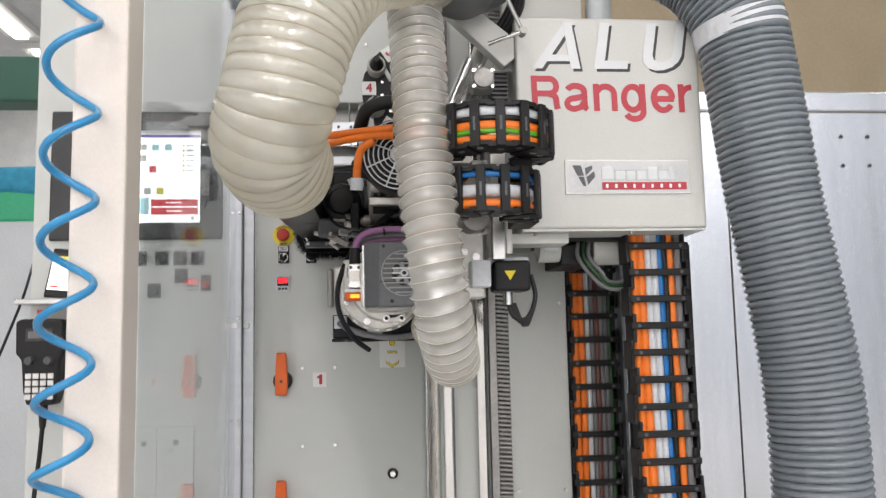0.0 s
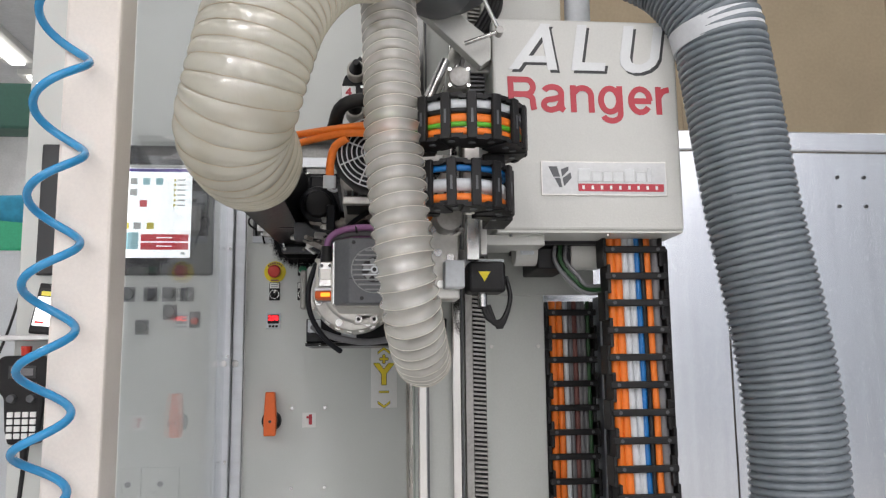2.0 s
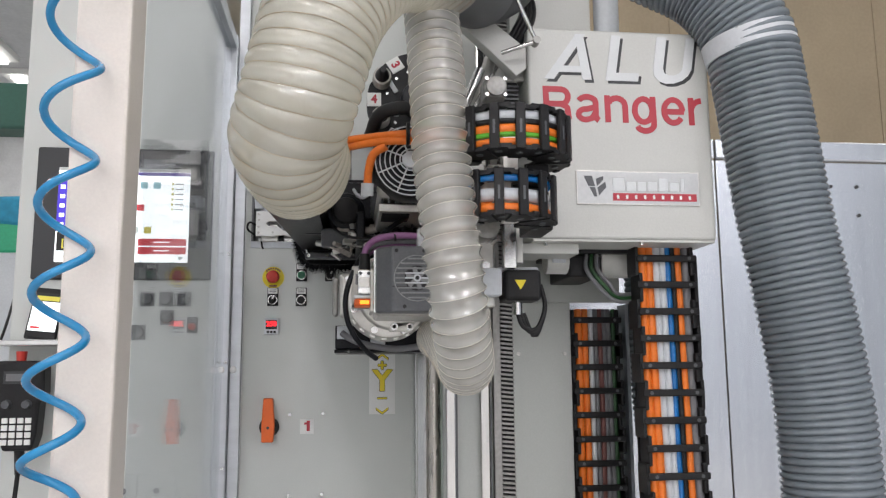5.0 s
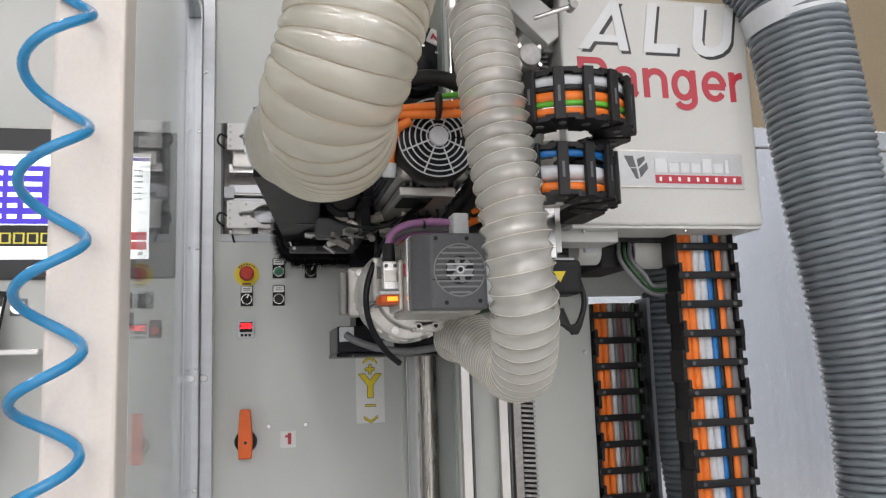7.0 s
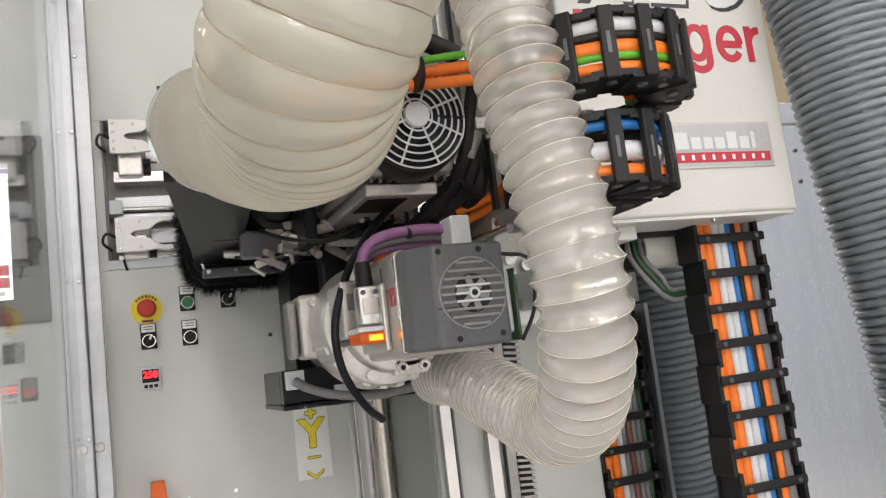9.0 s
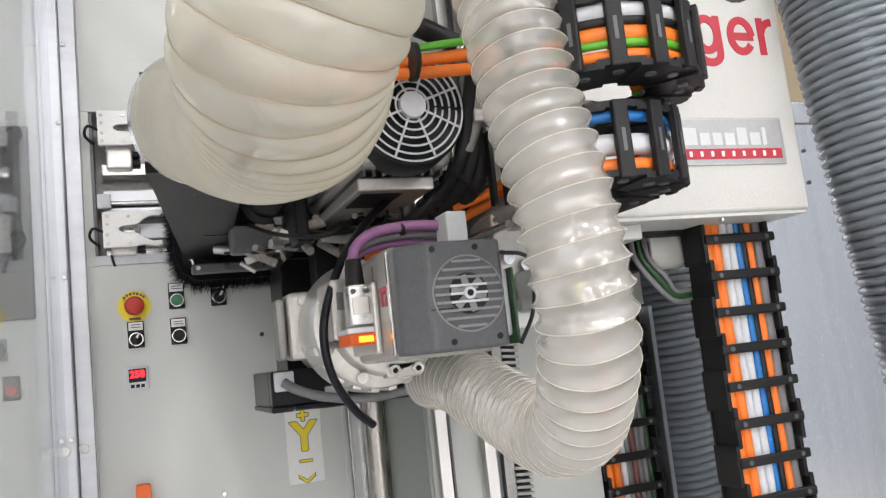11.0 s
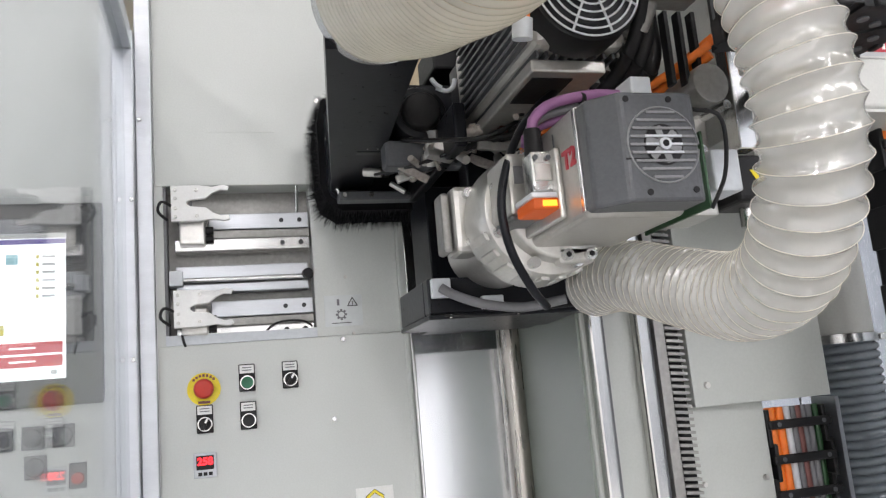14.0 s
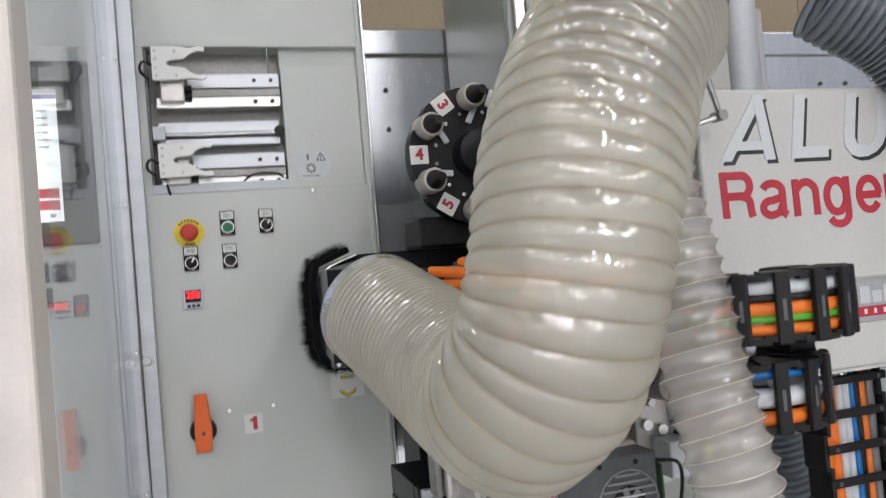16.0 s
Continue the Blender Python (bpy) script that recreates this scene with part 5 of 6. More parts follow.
part("warning_stripe", prism([(-0.488, 1.72), (-0.482, 1.72), (-0.474, 1.772), (-0.480, 1.772)], -0.164, -0.161), YELLOW, hood)
for x in (-0.47, -0.42, -0.35, -0.28, -0.2):
    part("rivet", rod((x, -0.20, 1.62), (x, -0.207, 1.62), 0.0045, seg=10), STEEL, hood, smooth=True)
for z in (1.66, 1.70, 1.75, 1.79):
    part("rivet", rod((-0.492, -0.14, z), (-0.498, -0.14, z), 0.0045, seg=10), STEEL, hood, smooth=True)
brush = bmesh.new()
rnd = random.Random(4)
edge = [Vector(p) for p in ((-0.42, 1.845), (-0.485, 1.82), (-0.494, 1.78), (-0.494, 1.66), (-0.487, 1.632), (-0.465, 1.617), (-0.13, 1.617))]
outw = [Vector((-0.3, 1)), Vector((-0.8, 0.5)), Vector((-1, 0.1)), Vector((-1, -0.1)), Vector((-0.75, -0.65)), Vector((-0.2, -1)), Vector((0, -1))]
for (a, b), (na, nb) in zip(zip(edge, edge[1:]), zip(outw, outw[1:])):
    n = int((b - a).length / 0.00016)
    for i in range(n):
        f = rnd.random()
        p, d = a + (b - a) * f, (na + (nb - na) * f).normalized()
        d = (d + Vector((rnd.gauss(0, 0.16), rnd.gauss(0, 0.16)))).normalized()
        L = rnd.uniform(0.020, 0.034)
        y = rnd.uniform(-0.15, -0.035)
        e = p + d * L
        s = Vector((-d.y, d.x)) * 0.0008
        dy = rnd.gauss(0.008, 0.008)
        vs = [brush.verts.new((p.x - s.x, y, p.y - s.y)), brush.verts.new((p.x + s.x, y, p.y + s.y)), brush.verts.new((e.x, min(y + dy, -0.004), e.y))]
        brush.faces.new(vs)
tagged(part("bristles", brush, BRISTLE, hood, "black bristle skirt"), kind="stuff")
core = bmesh.new()
for a, b, na, nb in zip(edge, edge[1:], outw, outw[1:]):
    na, nb = na.normalized() * 0.013, nb.normalized() * 0.013
    for y0, y1 in ((-0.148, -0.04),):
        vs = [core.verts.new(v) for v in ((a.x, y0, a.y), (b.x, y0, b.y), (b.x + nb.x, y0, b.y + nb.y), (a.x + na.x, y0, a.y + na.y),
                                          (a.x, y1, a.y), (b.x, y1, b.y), (b.x + nb.x, y1, b.y + nb.y), (a.x + na.x, y1, a.y + na.y))]
        for q in ((0, 1, 2, 3), (7, 6, 5, 4), (3, 2, 6, 7), (0, 4, 5, 1), (1, 5, 6, 2), (0, 3, 7, 4)):
            core.faces.new([vs[k] for k in q])
part("bristle_root", core, BRISTLE, hood)
part("rim", tube([(-0.41, -0.17, 1.838), (-0.474, -0.17, 1.812), (-0.484, -0.17, 1.77), (-0.484, -0.17, 1.67), (-0.476, -0.17, 1.638), (-0.455, -0.17, 1.627), (-0.30, -0.17, 1.627), (-0.14, -0.17, 1.627)], 0.0042, 10, 0.008), STEEL, hood, "bright steel rim", True)
small = thing("blade_guard_parts", (-0.35, -0.35, 1.6), "dusty steel levers and bolts under the saw hood", "mechanism")
HEAD.append(small)
rnd = random.Random(8)
for k in range(70):
    f = rnd.random()
    x, y, z = -0.43 + 0.22 * f + rnd.uniform(-0.02, 0.02), -0.30 - 0.25 * f + rnd.uniform(-0.05, 0.05), rnd.uniform(1.605, 1.668)
    mt = (DUST, CASTDARK, DUST, BLACK, CAST)[k % 5]
    if k % 3:
        d = Vector((rnd.uniform(-0.5, 0.5), rnd.uniform(-1, 0.2), rnd.uniform(-0.4, 0.4))).normalized() * rnd.uniform(0.012, 0.04)
        part("bolt", rod((x, y, z), Vector((x, y, z)) + d, rnd.uniform(0.003, 0.009), seg=10), mt, small, smooth=True)
    else:
        w = rnd.uniform(0.012, 0.04)
        part("lever", box(-w, w, -0.006, 0.006, -0.007, 0.007, 0.002, m=Matrix.Translation((x, y, z)) @ pose(0, 0, 0, rnd.uniform(-40, 40), rnd.uniform(-40, 40), rnd.uniform(-60, 60))), mt, small)
part("gear_case", rod((-0.37, -0.30, 1.70), (-0.37, -0.42, 1.70), 0.05, 0.046, 36, bevel=0.006), BLACKPAINT, small, "black round gear case", True)
part("gear_cap", rod((-0.37, -0.42, 1.70), (-0.37, -0.435, 1.70), 0.035, 0.03, 28, bevel=0.003), BLACK, small, smooth=True)
part("hook", tube([(-0.345, -0.44, 1.735), (-0.33, -0.445, 1.728), (-0.318, -0.445, 1.735), (-0.312, -0.44, 1.752)], 0.004, 8, 0.004), CABLEWHITE, small, "pale hook", smooth=True)
part("hook", tube([(-0.352, -0.44, 1.75), (-0.346, -0.445, 1.738), (-0.336, -0.445, 1.732)], 0.004, 8, 0.004), CABLEWHITE, small, smooth=True)
for x in (-0.453, -0.435, -0.417, -0.398):
    part("bolt", rod((x, -0.36, 1.659), (x, -0.372, 1.659), 0.0055, seg=12), STEEL, small, smooth=True)
part("bolt_bar", box(-0.47, -0.385, -0.36, -0.20, 1.652, 1.667, 0.002), BLACKPAINT, small)
part("valve_body", rod((-0.286, -0.50, 1.758), (-0.294, -0.52, 1.79), 0.017, 0.015, 20, bevel=0.002), CABLEWHITE, small, "white valve body", True)
part("valve_cap", rod((-0.294, -0.52, 1.79), (-0.298, -0.53, 1.805), 0.012, seg=18), ORANGE, small, "orange valve cap", True)
part("side_plate", box(-0.345, -0.325, -0.52, -0.18, 1.61, 1.68, 0.004), BLACKPAINT, small)
for k in range(6):
    y0 = -0.42 - 0.02 * k
    part("lead", tube([(-0.43 + 0.02 * k, -0.30, 1.63), (-0.38 + 0.03 * k, y0, 1.612 + 0.004 * k), (-0.30 + 0.02 * k, y0 - 0.08, 1.625), (-0.24, y0 - 0.12, 1.65 + 0.01 * k)], 0.0028, 8, 0.012), RUBBER, small, smooth=True)
for k in range(5):
    x = -0.40 + 0.05 * k
    part("lead", tube([(x, -0.40, 1.66), (x + 0.03, -0.50, 1.625), (x + 0.09, -0.56, 1.61 + 0.006 * k), (x + 0.15, -0.55, 1.64)], 0.0035, 8, 0.012), RUBBER, small, smooth=True)

big = thing("thick_suction_hose", (-0.45, -0.9, 1.56), "thick milky spiral suction hose looping up from the saw hood", "hose")
HEAD.append(big)
BIG = [(-0.492, -0.725, 1.738), (-0.468, -0.845, 1.698), (-0.452, -0.975, 1.664), (-0.449, -1.07, 1.654), (-0.458, -1.135, 1.674), (-0.441, -1.173, 1.718), (-0.424, -1.184, 1.784), (-0.403, -1.175, 1.861), (-0.364, -1.148, 1.936), (-0.314, -1.104, 1.999), (-0.254, -1.046, 2.042), (-0.191, -0.966, 2.066)]
BIGPITCH = (0.0120, 0.0200, 0.22, 0.5)
part("film", corrugated(BIG, 0.0990, BIGPITCH, 0.0042, 80, 10, 0.75, 0.003, (0.84, 1.03)), HOSE, big, "milky plastic film", True)
part("spiral_wire", helix_wire(BIG, 0.0955, BIGPITCH, 0.0007, 44, (0.84, 1.03), 0.003), WIRE, big, "copper-coloured spiral wire")
part("collar", rod((-0.496, -0.708, 1.744), (-0.4915, -0.728, 1.737), 0.0835, seg=44), STEEL, big, smooth=True)

slim = thing("slim_suction_hose", (-0.16, -0.95, 1.25), "slim clear ribbed suction hose curving under the spindle", "hose")
HEAD.append(slim)
SLIM = [(-0.161, -0.552, 1.385), (-0.157, -0.648, 1.379), (-0.148, -0.772, 1.343), (-0.146, -0.884, 1.317), (-0.157, -0.975, 1.331), (-0.174, -1.042, 1.389), (-0.186, -1.072, 1.454), (-0.195, -1.073, 1.547), (-0.203, -1.05, 1.648), (-0.206, -1.022, 1.768), (-0.208, -0.985, 1.88), (-0.212, -0.95, 1.985)]
SLIMPITCH = (0.0150, 0.0225, 0.25, 0.5)
part("film", corrugated(SLIM, 0.0520, SLIMPITCH, 0.0062, 44, 10, 0.95, 0.002, (0.94, 1.0), True), HOSECLEAR, slim, "clear ribbed film", True)
part("spiral_wire", helix_wire(SLIM, 0.0516, SLIMPITCH, 0.00045, 36, (0.94, 1.0), 0.002), PALEWIRE, slim)

duct = thing("suction_manifold", (-0.2, -0.95, 1.97), "dark grey suction manifold pipe above the head", "pipe")
HEAD.append(duct)
main_pipe = part("main_pipe", rod((-0.205, -0.985, 2.060), (-0.10, -0.815, 2.103), 0.088, seg=40, bevel=0.004), DARKGREY, duct, smooth=True)
part("main_pipe", tube([(-0.12, -0.84, 2.097), (-0.07, -0.80, 2.12), (-0.02, -0.79, 2.18), (0.0, -0.78, 2.28)], 0.084, 32, 0.02), DARKGREY, duct, smooth=True)
part("branch", tube([(-0.2105, -0.962, 1.95), (-0.2125, -0.945, 2.0), (-0.19, -0.91, 2.05), (-0.15, -0.87, 2.09)], 0.045, 28, 0.015), DARKGREY, duct, smooth=True)

# ---- bracket arm, pneumatic cylinder and links ----
arm = thing("support_arm", (-0.07, -0.75, 1.93), "grey slanted support arm with a steel pivot", "bracket")
HEAD.append(arm)
part("plate", prism([(-0.155, 2.062), (-0.12, 2.095), (0.01, 1.99), (0.01, 1.945), (-0.012, 1.928)], -0.77, -0.735, 0.002), HOUSING, arm)
part("tube", box(-0.03, 0.03, -0.73, -0.55, 1.93, 1.99, 0.003), HOUSING, arm)
for p0, p1, r, m in (((-0.14, -0.76, 1.82), (-0.085, -0.74, 1.95), 0.011, STEEL), ((-0.115, -0.76, 1.83), (-0.06, -0.74, 1.94), 0.006, STEEL), ((-0.10, -0.74, 1.85), (-0.055, -0.70, 1.99), 0.014, CAST), ((-0.06, -0.70, 1.80), (-0.03, -0.68, 1.92), 0.016, DARKGREY)):
    part("piston_rod", rod(p0, p1, r, seg=20), m, arm, smooth=True)
part("end_cap", box(-0.088, -0.038, -0.80, -0.75, 1.868, 1.912, 0.008), CASTDARK, arm)
part("end_cap_disc", rod((-0.063, -0.80, 1.89), (-0.063, -0.812, 1.89), 0.021, seg=24, bevel=0.002), CASTDARK, arm, smooth=True)
for x, z in ((-0.082, 1.873), (-0.044, 1.873), (-0.082, 1.907), (-0.044, 1.907)):
    part("bolt", rod((x, -0.80, z), (x, -0.807, z), 0.004, seg=10), STEEL, arm, smooth=True)
part("link_rod", rod((0.02, -0.82, 1.985), (-0.045, -0.86, 2.10), 0.0045, seg=12), STEEL, arm, smooth=True)
part("link_rod", rod((0.02, -0.82, 1.985), (-0.05, -0.80, 1.965), 0.0045, seg=12), STEEL, arm, smooth=True)
part("link_joint", rod((0.02, -0.83, 1.985), (0.02, -0.805, 1.985), 0.008, seg=16), CASTDARK, arm, smooth=True)
for k in range(4):
    part("hose_lead", tube([(-0.05 + 0.01 * k, -0.72, 1.99), (-0.01 + 0.01 * k, -0.74, 2.04), (0.02 + 0.008 * k, -0.70, 2.12), (0.01, -0.66, 2.24)], 0.006, 8, 0.014), RUBBER, arm, smooth=True)
part("bellows_strip", box(-0.03, 0.0, -0.72, -0.69, 1.79, 1.93), BLACK, arm)
for k in range(14):
    part("fold", box(-0.034, 0.002, -0.726, -0.69, 1.795 + 0.0095 * k, 1.799 + 0.0095 * k), DARKGREY, arm)
part("upper_column", box(0.03, 0.2, -0.62, -0.5, 2.036, 2.6, 0.003), HOUSING, arm)
part("upper_cylinder", rod((0.245, -0.6, 2.036), (0.245, -0.6, 2.6), 0.03, seg=28), CABLEWHITE, arm, smooth=True)

servo = thing("servo_motor", (0.0, -0.72, 1.43), "small black servo motor with a yellow warning triangle", "motor")
HEAD.append(servo)
part("body", box(-0.045, 0.032, -0.765, -0.69, 1.452, 1.516, 0.008, 3), BLACK, servo)
part("flange", box(-0.05, 0.037, -0.72, -0.70, 1.508, 1.526, 0.003), CABLEWHITE, servo)
part("triangle", prism([(-0.024, 1.494), (0.0, 1.494), (-0.012, 1.474)], -0.7665, -0.7645), YELLOW, servo, "yellow warning triangle")
part("gland", rod((-0.012, -0.73, 1.455), (-0.012, -0.73, 1.425), 0.010, seg=16), STEEL, servo, smooth=True)
for k in range(3):
    part("cable", tube([(-0.012 + 0.006 * k, -0.73, 1.428), (-0.002 + 0.008 * k, -0.735, 1.40 - 0.005 * k), (0.025, -0.74, 1.395 - 0.006 * k), (0.045, -0.735, 1.44), (0.038, -0.725, 1.49)], 0.005, 10, 0.01), RUBBER, servo, smooth=True)
part("shaft_bar", box(-0.05, -0.024, -0.79, -0.765, 1.515, 1.70, 0.002), STEEL, servo, "bright steel bar")
part("shaft_bar", box(-0.02, -0.006, -0.77, -0.74, 1.528, 1.70, 0.002), CAST, servo)
part("block", box(-0.095, -0.055, -0.79, -0.74, 1.46, 1.515, 0.003), CABLEWHITE, servo)
part("block", box(-0.12, -0.06, -0.74, -0.66, 1.44, 1.60, 0.004), CAST, servo)
for x, z in ((-0.11, 1.59), (-0.075, 1.58), (-0.105, 1.535), (-0.08, 1.525), (-0.1, 1.47)):
    part("bolt", rod((x, -0.74, z), (x, -0.752, z), 0.008, seg=14), STEEL, servo, smooth=True)
part("actuator", rod((-0.085, -0.80, 1.60), (-0.11, -0.45, 1.60), 0.027, seg=28, bevel=0.003), CASTDARK, servo, "dull metal actuator", True)
for k in (-0.03, 0.028):
    part("guide_rod", rod((-0.088 + k, -0.79, 1.575), (-0.112 + k, -0.44, 1.575), 0.006, seg=12), STEEL, servo, smooth=True)
part("support_plate", box(-0.16, -0.04, -0.66, -0.44, 1.50, 1.555, 0.003), CASTDARK, servo)
part("beam", box(-0.02, 0.12, -0.74, -0.66, 1.552, 1.574, 0.002), HOUSING, servo)
part("indicator", box(-0.098, -0.09, -0.745, -0.738, 1.61, 1.618), LEDORANGE, servo, "tiny orange light")


def round_chain(cx, cy, r, z0, z1, a0, a1, n, cables, label):
    """Cable chain bent round an upright axis, seen from its outer side."""
    ob = thing("looped_cable_chain", (cx, cy, z0), label, "cable chain", "looped cable chains")
    HEAD.append(ob)

    def at(a, rad, z):
        return Vector((cx + rad * math.cos(a), cy + rad * math.sin(a), z))
    for i in range(n):
        a, b = radians(a0 + (a1 - a0) * i / n), radians(a0 + (a1 - a0) * (i + 1.16) / n)
        for za, zb in ((z0, z0 + 0.007), (z1 - 0.007, z1)):
            lift = 0.003 if i % 2 else 0
            bm = bmesh.new()
            lo, hi = [], []
            for k in range(4):
                t = a + (b - a) * k / 3
                for rad in (r, r - 0.062):
                    lo.append(bm.verts.new(at(t, rad, za + lift)))
                    hi.append(bm.verts.new(at(t, rad, zb + lift)))
            for k in range(3):
                p, q, s, u = 2 * k, 2 * k + 1, 2 * k + 3, 2 * k + 2
                for f in ((hi[p], hi[q], hi[s], hi[u]), (lo[u], lo[s], lo[q], lo[p]), (lo[p], hi[p], hi[u], lo[u]), (lo[s], hi[s], hi[q], lo[q])):
                    bm.faces.new(f)
            bm.faces.new((lo[0], lo[1], hi[1], hi[0]))
            bm.faces.new((lo[6], hi[6], hi[7], lo[7]))
            bmesh.ops.recalc_face_normals(bm, faces=bm.faces)
            part("side_link", bm, BLACK, ob)
            c = at((a + b) / 2, r - 0.022, za - 0.0005 + lift)
            part("link_pin", rod(c, c - Vector((0, 0, 0.002)), 0.006, seg=12), DARKGREY, ob)
        m = radians(a0 + (a1 - a0) * (i + 0.5) / n)
        turn = Matrix.Translation((cx, cy, 0)) @ pose(0, 0, 0, 0, 0, math.degrees(m))
        part("cross_bar", box(r - 0.004, r + 0.005, -0.0085, 0.0085, z0, z1 + 0.003, 0.002, m=turn), BLACK, ob)
        part("bar_slot", box(r + 0.004, r + 0.0056, -0.002, 0.002, (z0 + z1) / 2 - 0.012, (z0 + z1) / 2 + 0.012, m=turn), DARKGREY, ob)
    for u, rr, m in cables:
        part("cable", tube([at(radians(a0 + (a1 - a0) * k / 14), r - 0.006 - rr, z0 + (z1 - z0) * u) for k in range(15)], rr, 10, 0.012), m, ob, smooth=True)
    return ob


round_chain(-0.078, -0.98, 0.112, 1.679, 1.757, 170, 395, 10, [(0.20, 0.007, ORANGE), (0.36, 0.0045, GREEN), (0.50, 0.010, ORANGE), (0.82, 0.011, CABLEWHITE), (0.66, 0.005, RUBBER)], "upper looped black cable chain with orange and white cables")
round_chain(-0.086, -0.96, 0.097, 1.572, 1.652, 170, 395, 9, [(0.20, 0.009, ORANGE), (0.50, 0.012, CABLEWHITE), (0.86, 0.006, BLUE)], "lower looped black cable chain with blue and orange cables")

hanger = thing("chain_hanger", (-0.02, -0.86, 1.69), "black chain bracket between the looped chains", "bracket")
HEAD.append(hanger)
part("upright", box(-0.06, -0.03, -0.85, -0.82, 1.60, 1.80, 0.002), CAST, hanger)
part("upright", box(-0.02, 0.025, -0.90, -0.80, 1.575, 1.60, 0.002), BLACK, hanger)
part("joint", box(-0.115, -0.085, -0.99, -0.85, 1.655, 1.677, 0.003), CAST, hanger)
part("joint_bolt", rod((-0.10, -0.99, 1.666), (-0.10, -0.998, 1.666), 0.007, seg=14), STEEL, hanger, smooth=True)
part("stub", box(-0.045, -0.005, -1.0, -0.84, 1.655, 1.678, 0.003), BLACK, hanger)

# ---- tool carousel ----
carousel = thing("tool_carousel", (-0.183, -0.3, 2.016), "black round tool magazine with numbered tool places", "tool carousel")
HEAD.append(carousel)
KX, KZ = -0.183, 2.016
out = []
for k in range(96):
    a = 2 * math.pi * k / 96
    out.append((KX + (0.136 - 0.020 * max(0, math.cos(6 * (a - radians(28)))) ** 4 * 1.0) * math.cos(a), KZ + (0.136 - 0.020 * max(0, math.cos(6 * (a - radians(28)))) ** 4) * math.sin(a)))
part("disc", prism(out, -0.32, -0.285), BLACK, carousel)
part("hub", rod((KX, -0.32, KZ), (KX, -0.36, KZ), 0.05, 0.045, 32, bevel=0.003), BLACKPAINT, carousel, smooth=True)
part("axle", rod((KX, -0.29, KZ), (KX, -0.14, KZ), 0.03, seg=24), DARKGREY, carousel, smooth=True)
for i in range(6):
    a = radians(58 + 60 * i)
    numeral = {1: "3", 2: "4", 3: "5", 4: "6", 5: "1", 0: "2"}[i]
    a_lab = math.atan2(2.019 - KZ, -0.30 - KX) + radians(57 * (2 - i)) * -1
    c = Vector((KX + 0.117 * math.cos(a_lab), 0, KZ + 0.117 * math.sin(a_lab)))
    lab = Matrix.Translation(c) @ pose(0, 0, 0, 0, -math.degrees(a_lab) - 182, 0)
    part("number_plate", box(-0.0185, 0.0185, -0.3225, -0.32, -0.0185, 0.0185, 0.002, m=lab), WHITE, carousel, "white number sticker")
    part("numeral", lettering(numeral, 0.031, lab @ facing(0, -0.3232, 0)), RED, carousel)
    b = a_lab + radians(28.5)
    c = Vector((KX + 0.112 * math.cos(b), -0.33, KZ + 0.112 * math.sin(b)))
    cup = part("tool_cup", rod(c + Vector((0, 0.03, 0)), c - Vector((0, 0.03, 0)), 0.0255, 0.0235, 28, bevel=0.003), CUP, carousel, "pale tool holder cup", True)
    part("tool_tip", rod(c - Vector((0, 0.029, 0)), c - Vector((0, 0.075, 0)), 0.019, 0.008, 24), BLACK, carousel, "black tool taper", True)
    e = Vector((KX + 0.078 * math.cos(b), 0, KZ + 0.078 * math.sin(b)))
    part("finger", box(-0.006, 0.006, -0.327, -0.32, -0.018, 0.018, 0.002, m=Matrix.Translation(e) @ pose(0, 0, 0, 0, -math.degrees(b) - 60, 0)), CABLEWHITE, carousel)
    for k in (-12, 12):
        f = a_lab + radians(k)
        part("screw", rod((KX + 0.085 * math.cos(f), -0.32, KZ + 0.085 * math.sin(f)), (KX + 0.085 * math.cos(f), -0.324, KZ + 0.085 * math.sin(f)), 0.004, seg=10), STEEL, carousel, smooth=True)
part("rear_block", box(-0.30, -0.10, -0.28, -0.16, 1.84, 1.90, 0.005), BLACK, carousel)

# ---- far end of the hall, seen past the console ----
beam = part("roof_beam", box(-6.9, -1.7, 4.6, 4.9, 3.35, 3.75, 0.02), BEAMGREEN)
tagged(beam, "dark green steel roof beam", "beam", kind="structure")
rack2 = thing("storage_cabinet", (-2.3, 2.4, 0), "pale grey storage cabinet in the distance", "cabinet")
part("carcass", box(-2.75, -1.75, 2.0, 2.6, 0.0, 1.93, 0.01), CABLEWHITE, rack2)
for x in (-2.74, -2.245):
    part("door", box(x, x + 0.485, 1.985, 2.0, 0.1, 1.9, 0.004), CABLEWHITE, rack2)
bin_ = thing("plastic_crate", (-2.2, 2.3, 1.93), "green plastic crate with blue cloth hanging over it", "crate")
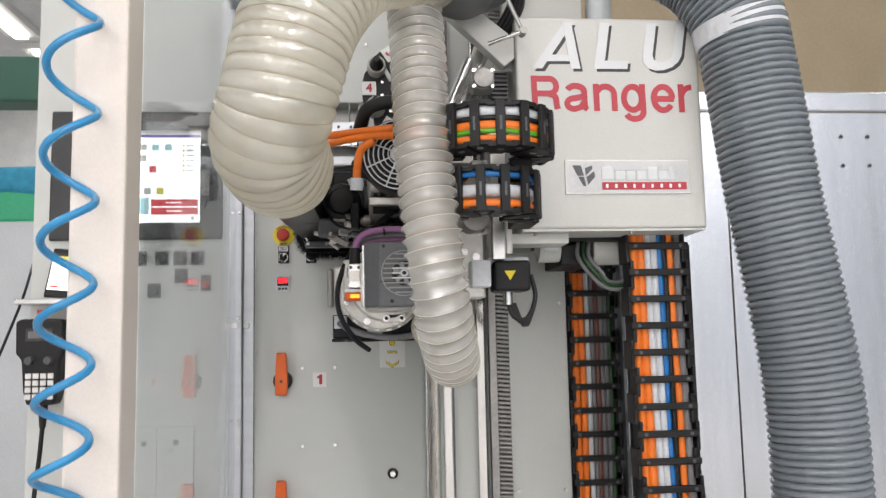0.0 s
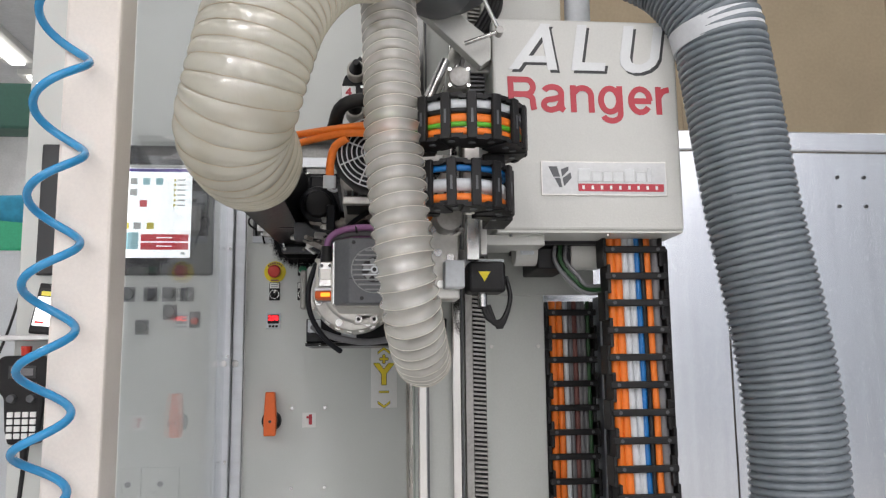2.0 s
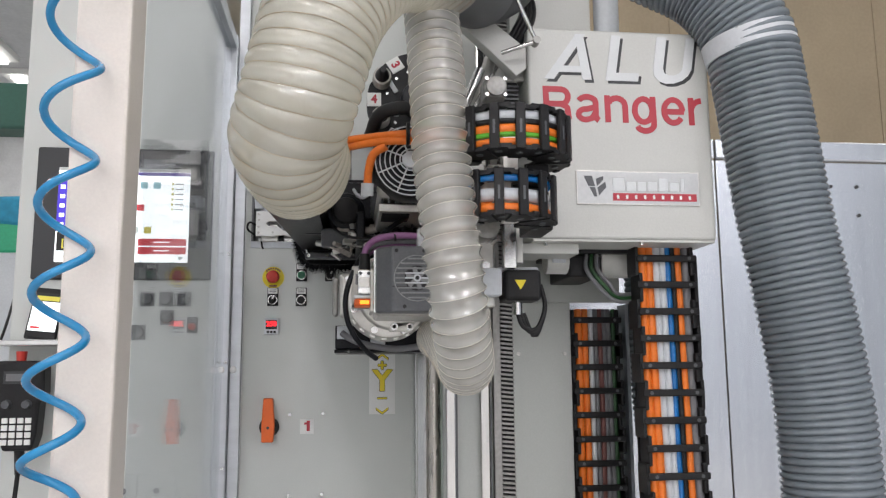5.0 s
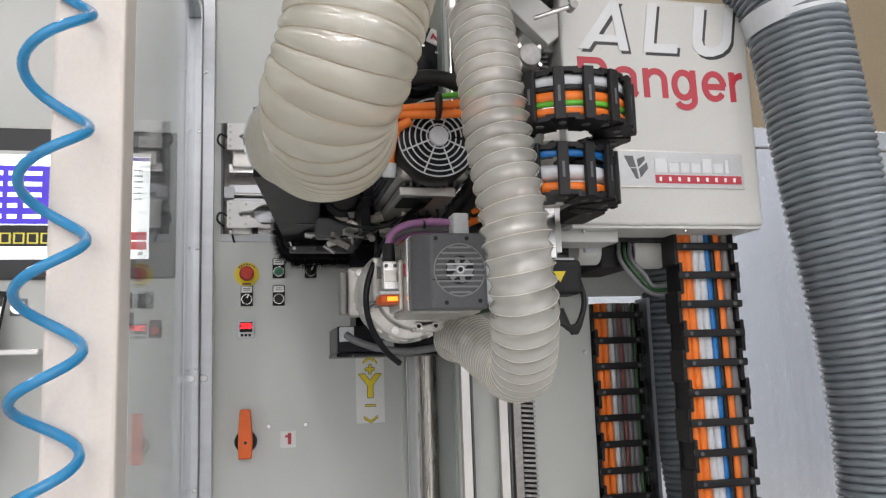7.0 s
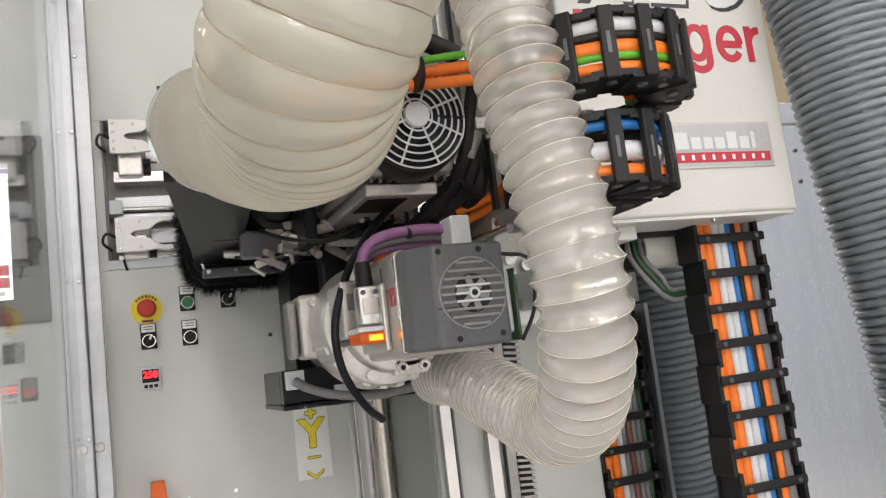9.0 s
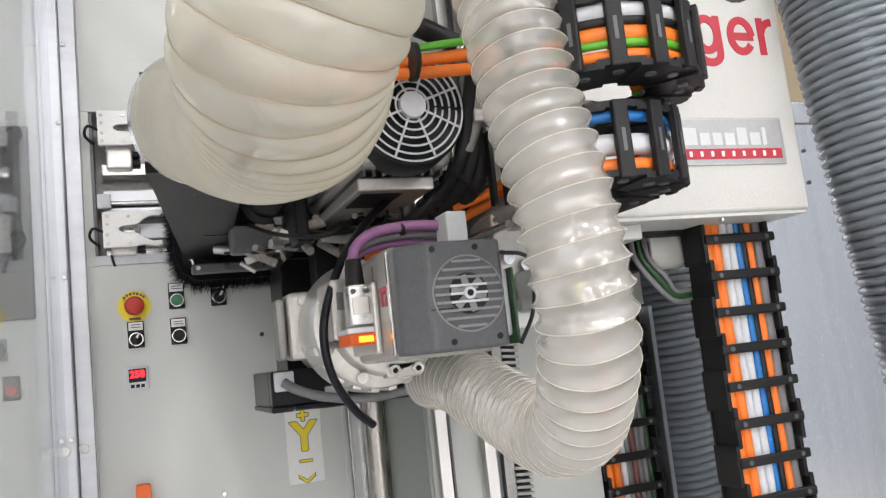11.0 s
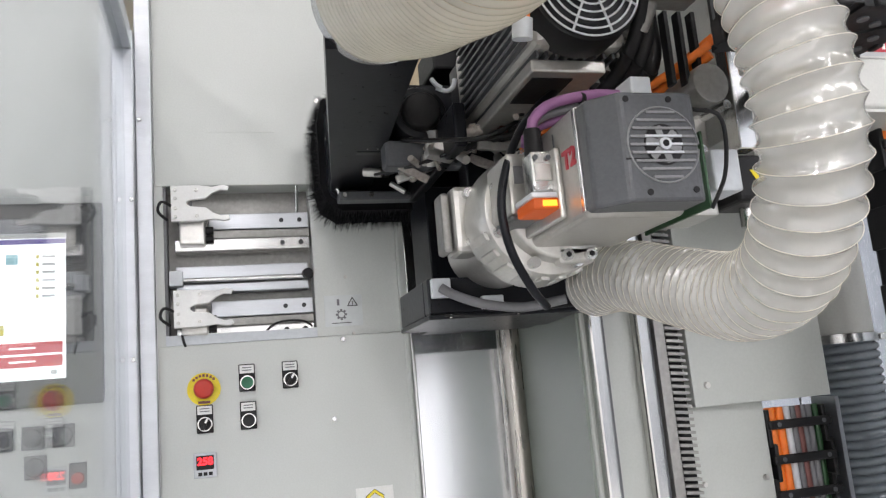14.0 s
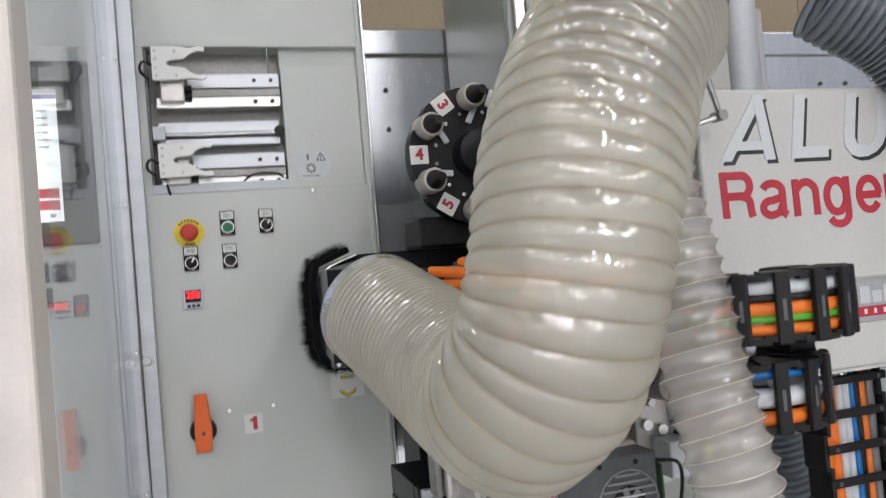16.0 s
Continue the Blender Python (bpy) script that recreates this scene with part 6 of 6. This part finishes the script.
part("tub", box(-2.62, -1.80, 2.05, 2.55, 1.93, 2.12, 0.02), BINGREEN, bin_)
cloth = box(-2.64, -1.78, 2.03, 2.57, 2.08, 2.22, 0.03, 3)
bmesh.ops.subdivide_edges(cloth, edges=cloth.edges[:], cuts=3, use_grid_fill=True)
for v in cloth.verts:
    v.co += 0.04 * Vector((noise.noise(v.co * 9), noise.noise(v.co * 9 + Vector((5, 0, 0))), noise.noise(v.co * 8 + Vector((0, 7, 0)))))
part("cloth", cloth, BINBLUE, bin_, "crumpled blue cloth", True)
bench = thing("work_bench", (-3.4, 5.0, 0), "pale steel work bench with shelving in the distance", "bench")
part("top", box(-4.4, -2.6, 4.6, 5.4, 0.86, 0.92, 0.01), CABLEWHITE, bench)
for x in (-4.3, -2.7):
    part("leg", box(x - 0.03, x + 0.03, 4.7, 4.76, 0, 0.86), CABLEGREY, bench)
    part("upright", box(x - 0.03, x + 0.03, 5.3, 5.36, 0, 2.3), CABLEGREY, bench)
for z in (1.4, 1.9, 2.25):
    part("shelf", box(-4.4, -2.6, 5.1, 5.4, z, z + 0.03), CABLEWHITE, bench)


def motions():
    ride = [(0.0, 0.04, -0.088), (0.1, 0.028, -0.06), (0.2, 0.014, -0.03), (0.35, 0.002, -0.004), (0.5, 0.0, 0.0), (3.2, 0.0, 0.0), (5.3, 0.066, 0.0), (7.0, 0.066, 0.0), (8.5, 0.064, 0.003), (10.9, 0.064, 0.003), (11.05, 0.068, 0.012), (11.5, 0.161, 0.179),
            (11.8, 0.209, 0.280), (12.0, 0.217, 0.297), (13.0, 0.217, 0.294), (14.0, 0.217, 0.288), (14.1, 0.217, 0.274), (14.5, 0.217, 0.149), (15.0, 0.215, -0.022), (15.5, 0.217, -0.177), (16.0, 0.218, -0.336)]
    for ob in HEAD:
        b = ob.location.copy()
        walk(ob, [(t, pose(b.x + dx, b.y, b.z + dz)) for t, dx, dz in ride])
    for ob in COLUMN:
        b = ob.location.copy()
        walk(ob, [(t, pose(b.x + dx, b.y, b.z)) for t, dx, dz in ride])


motions()
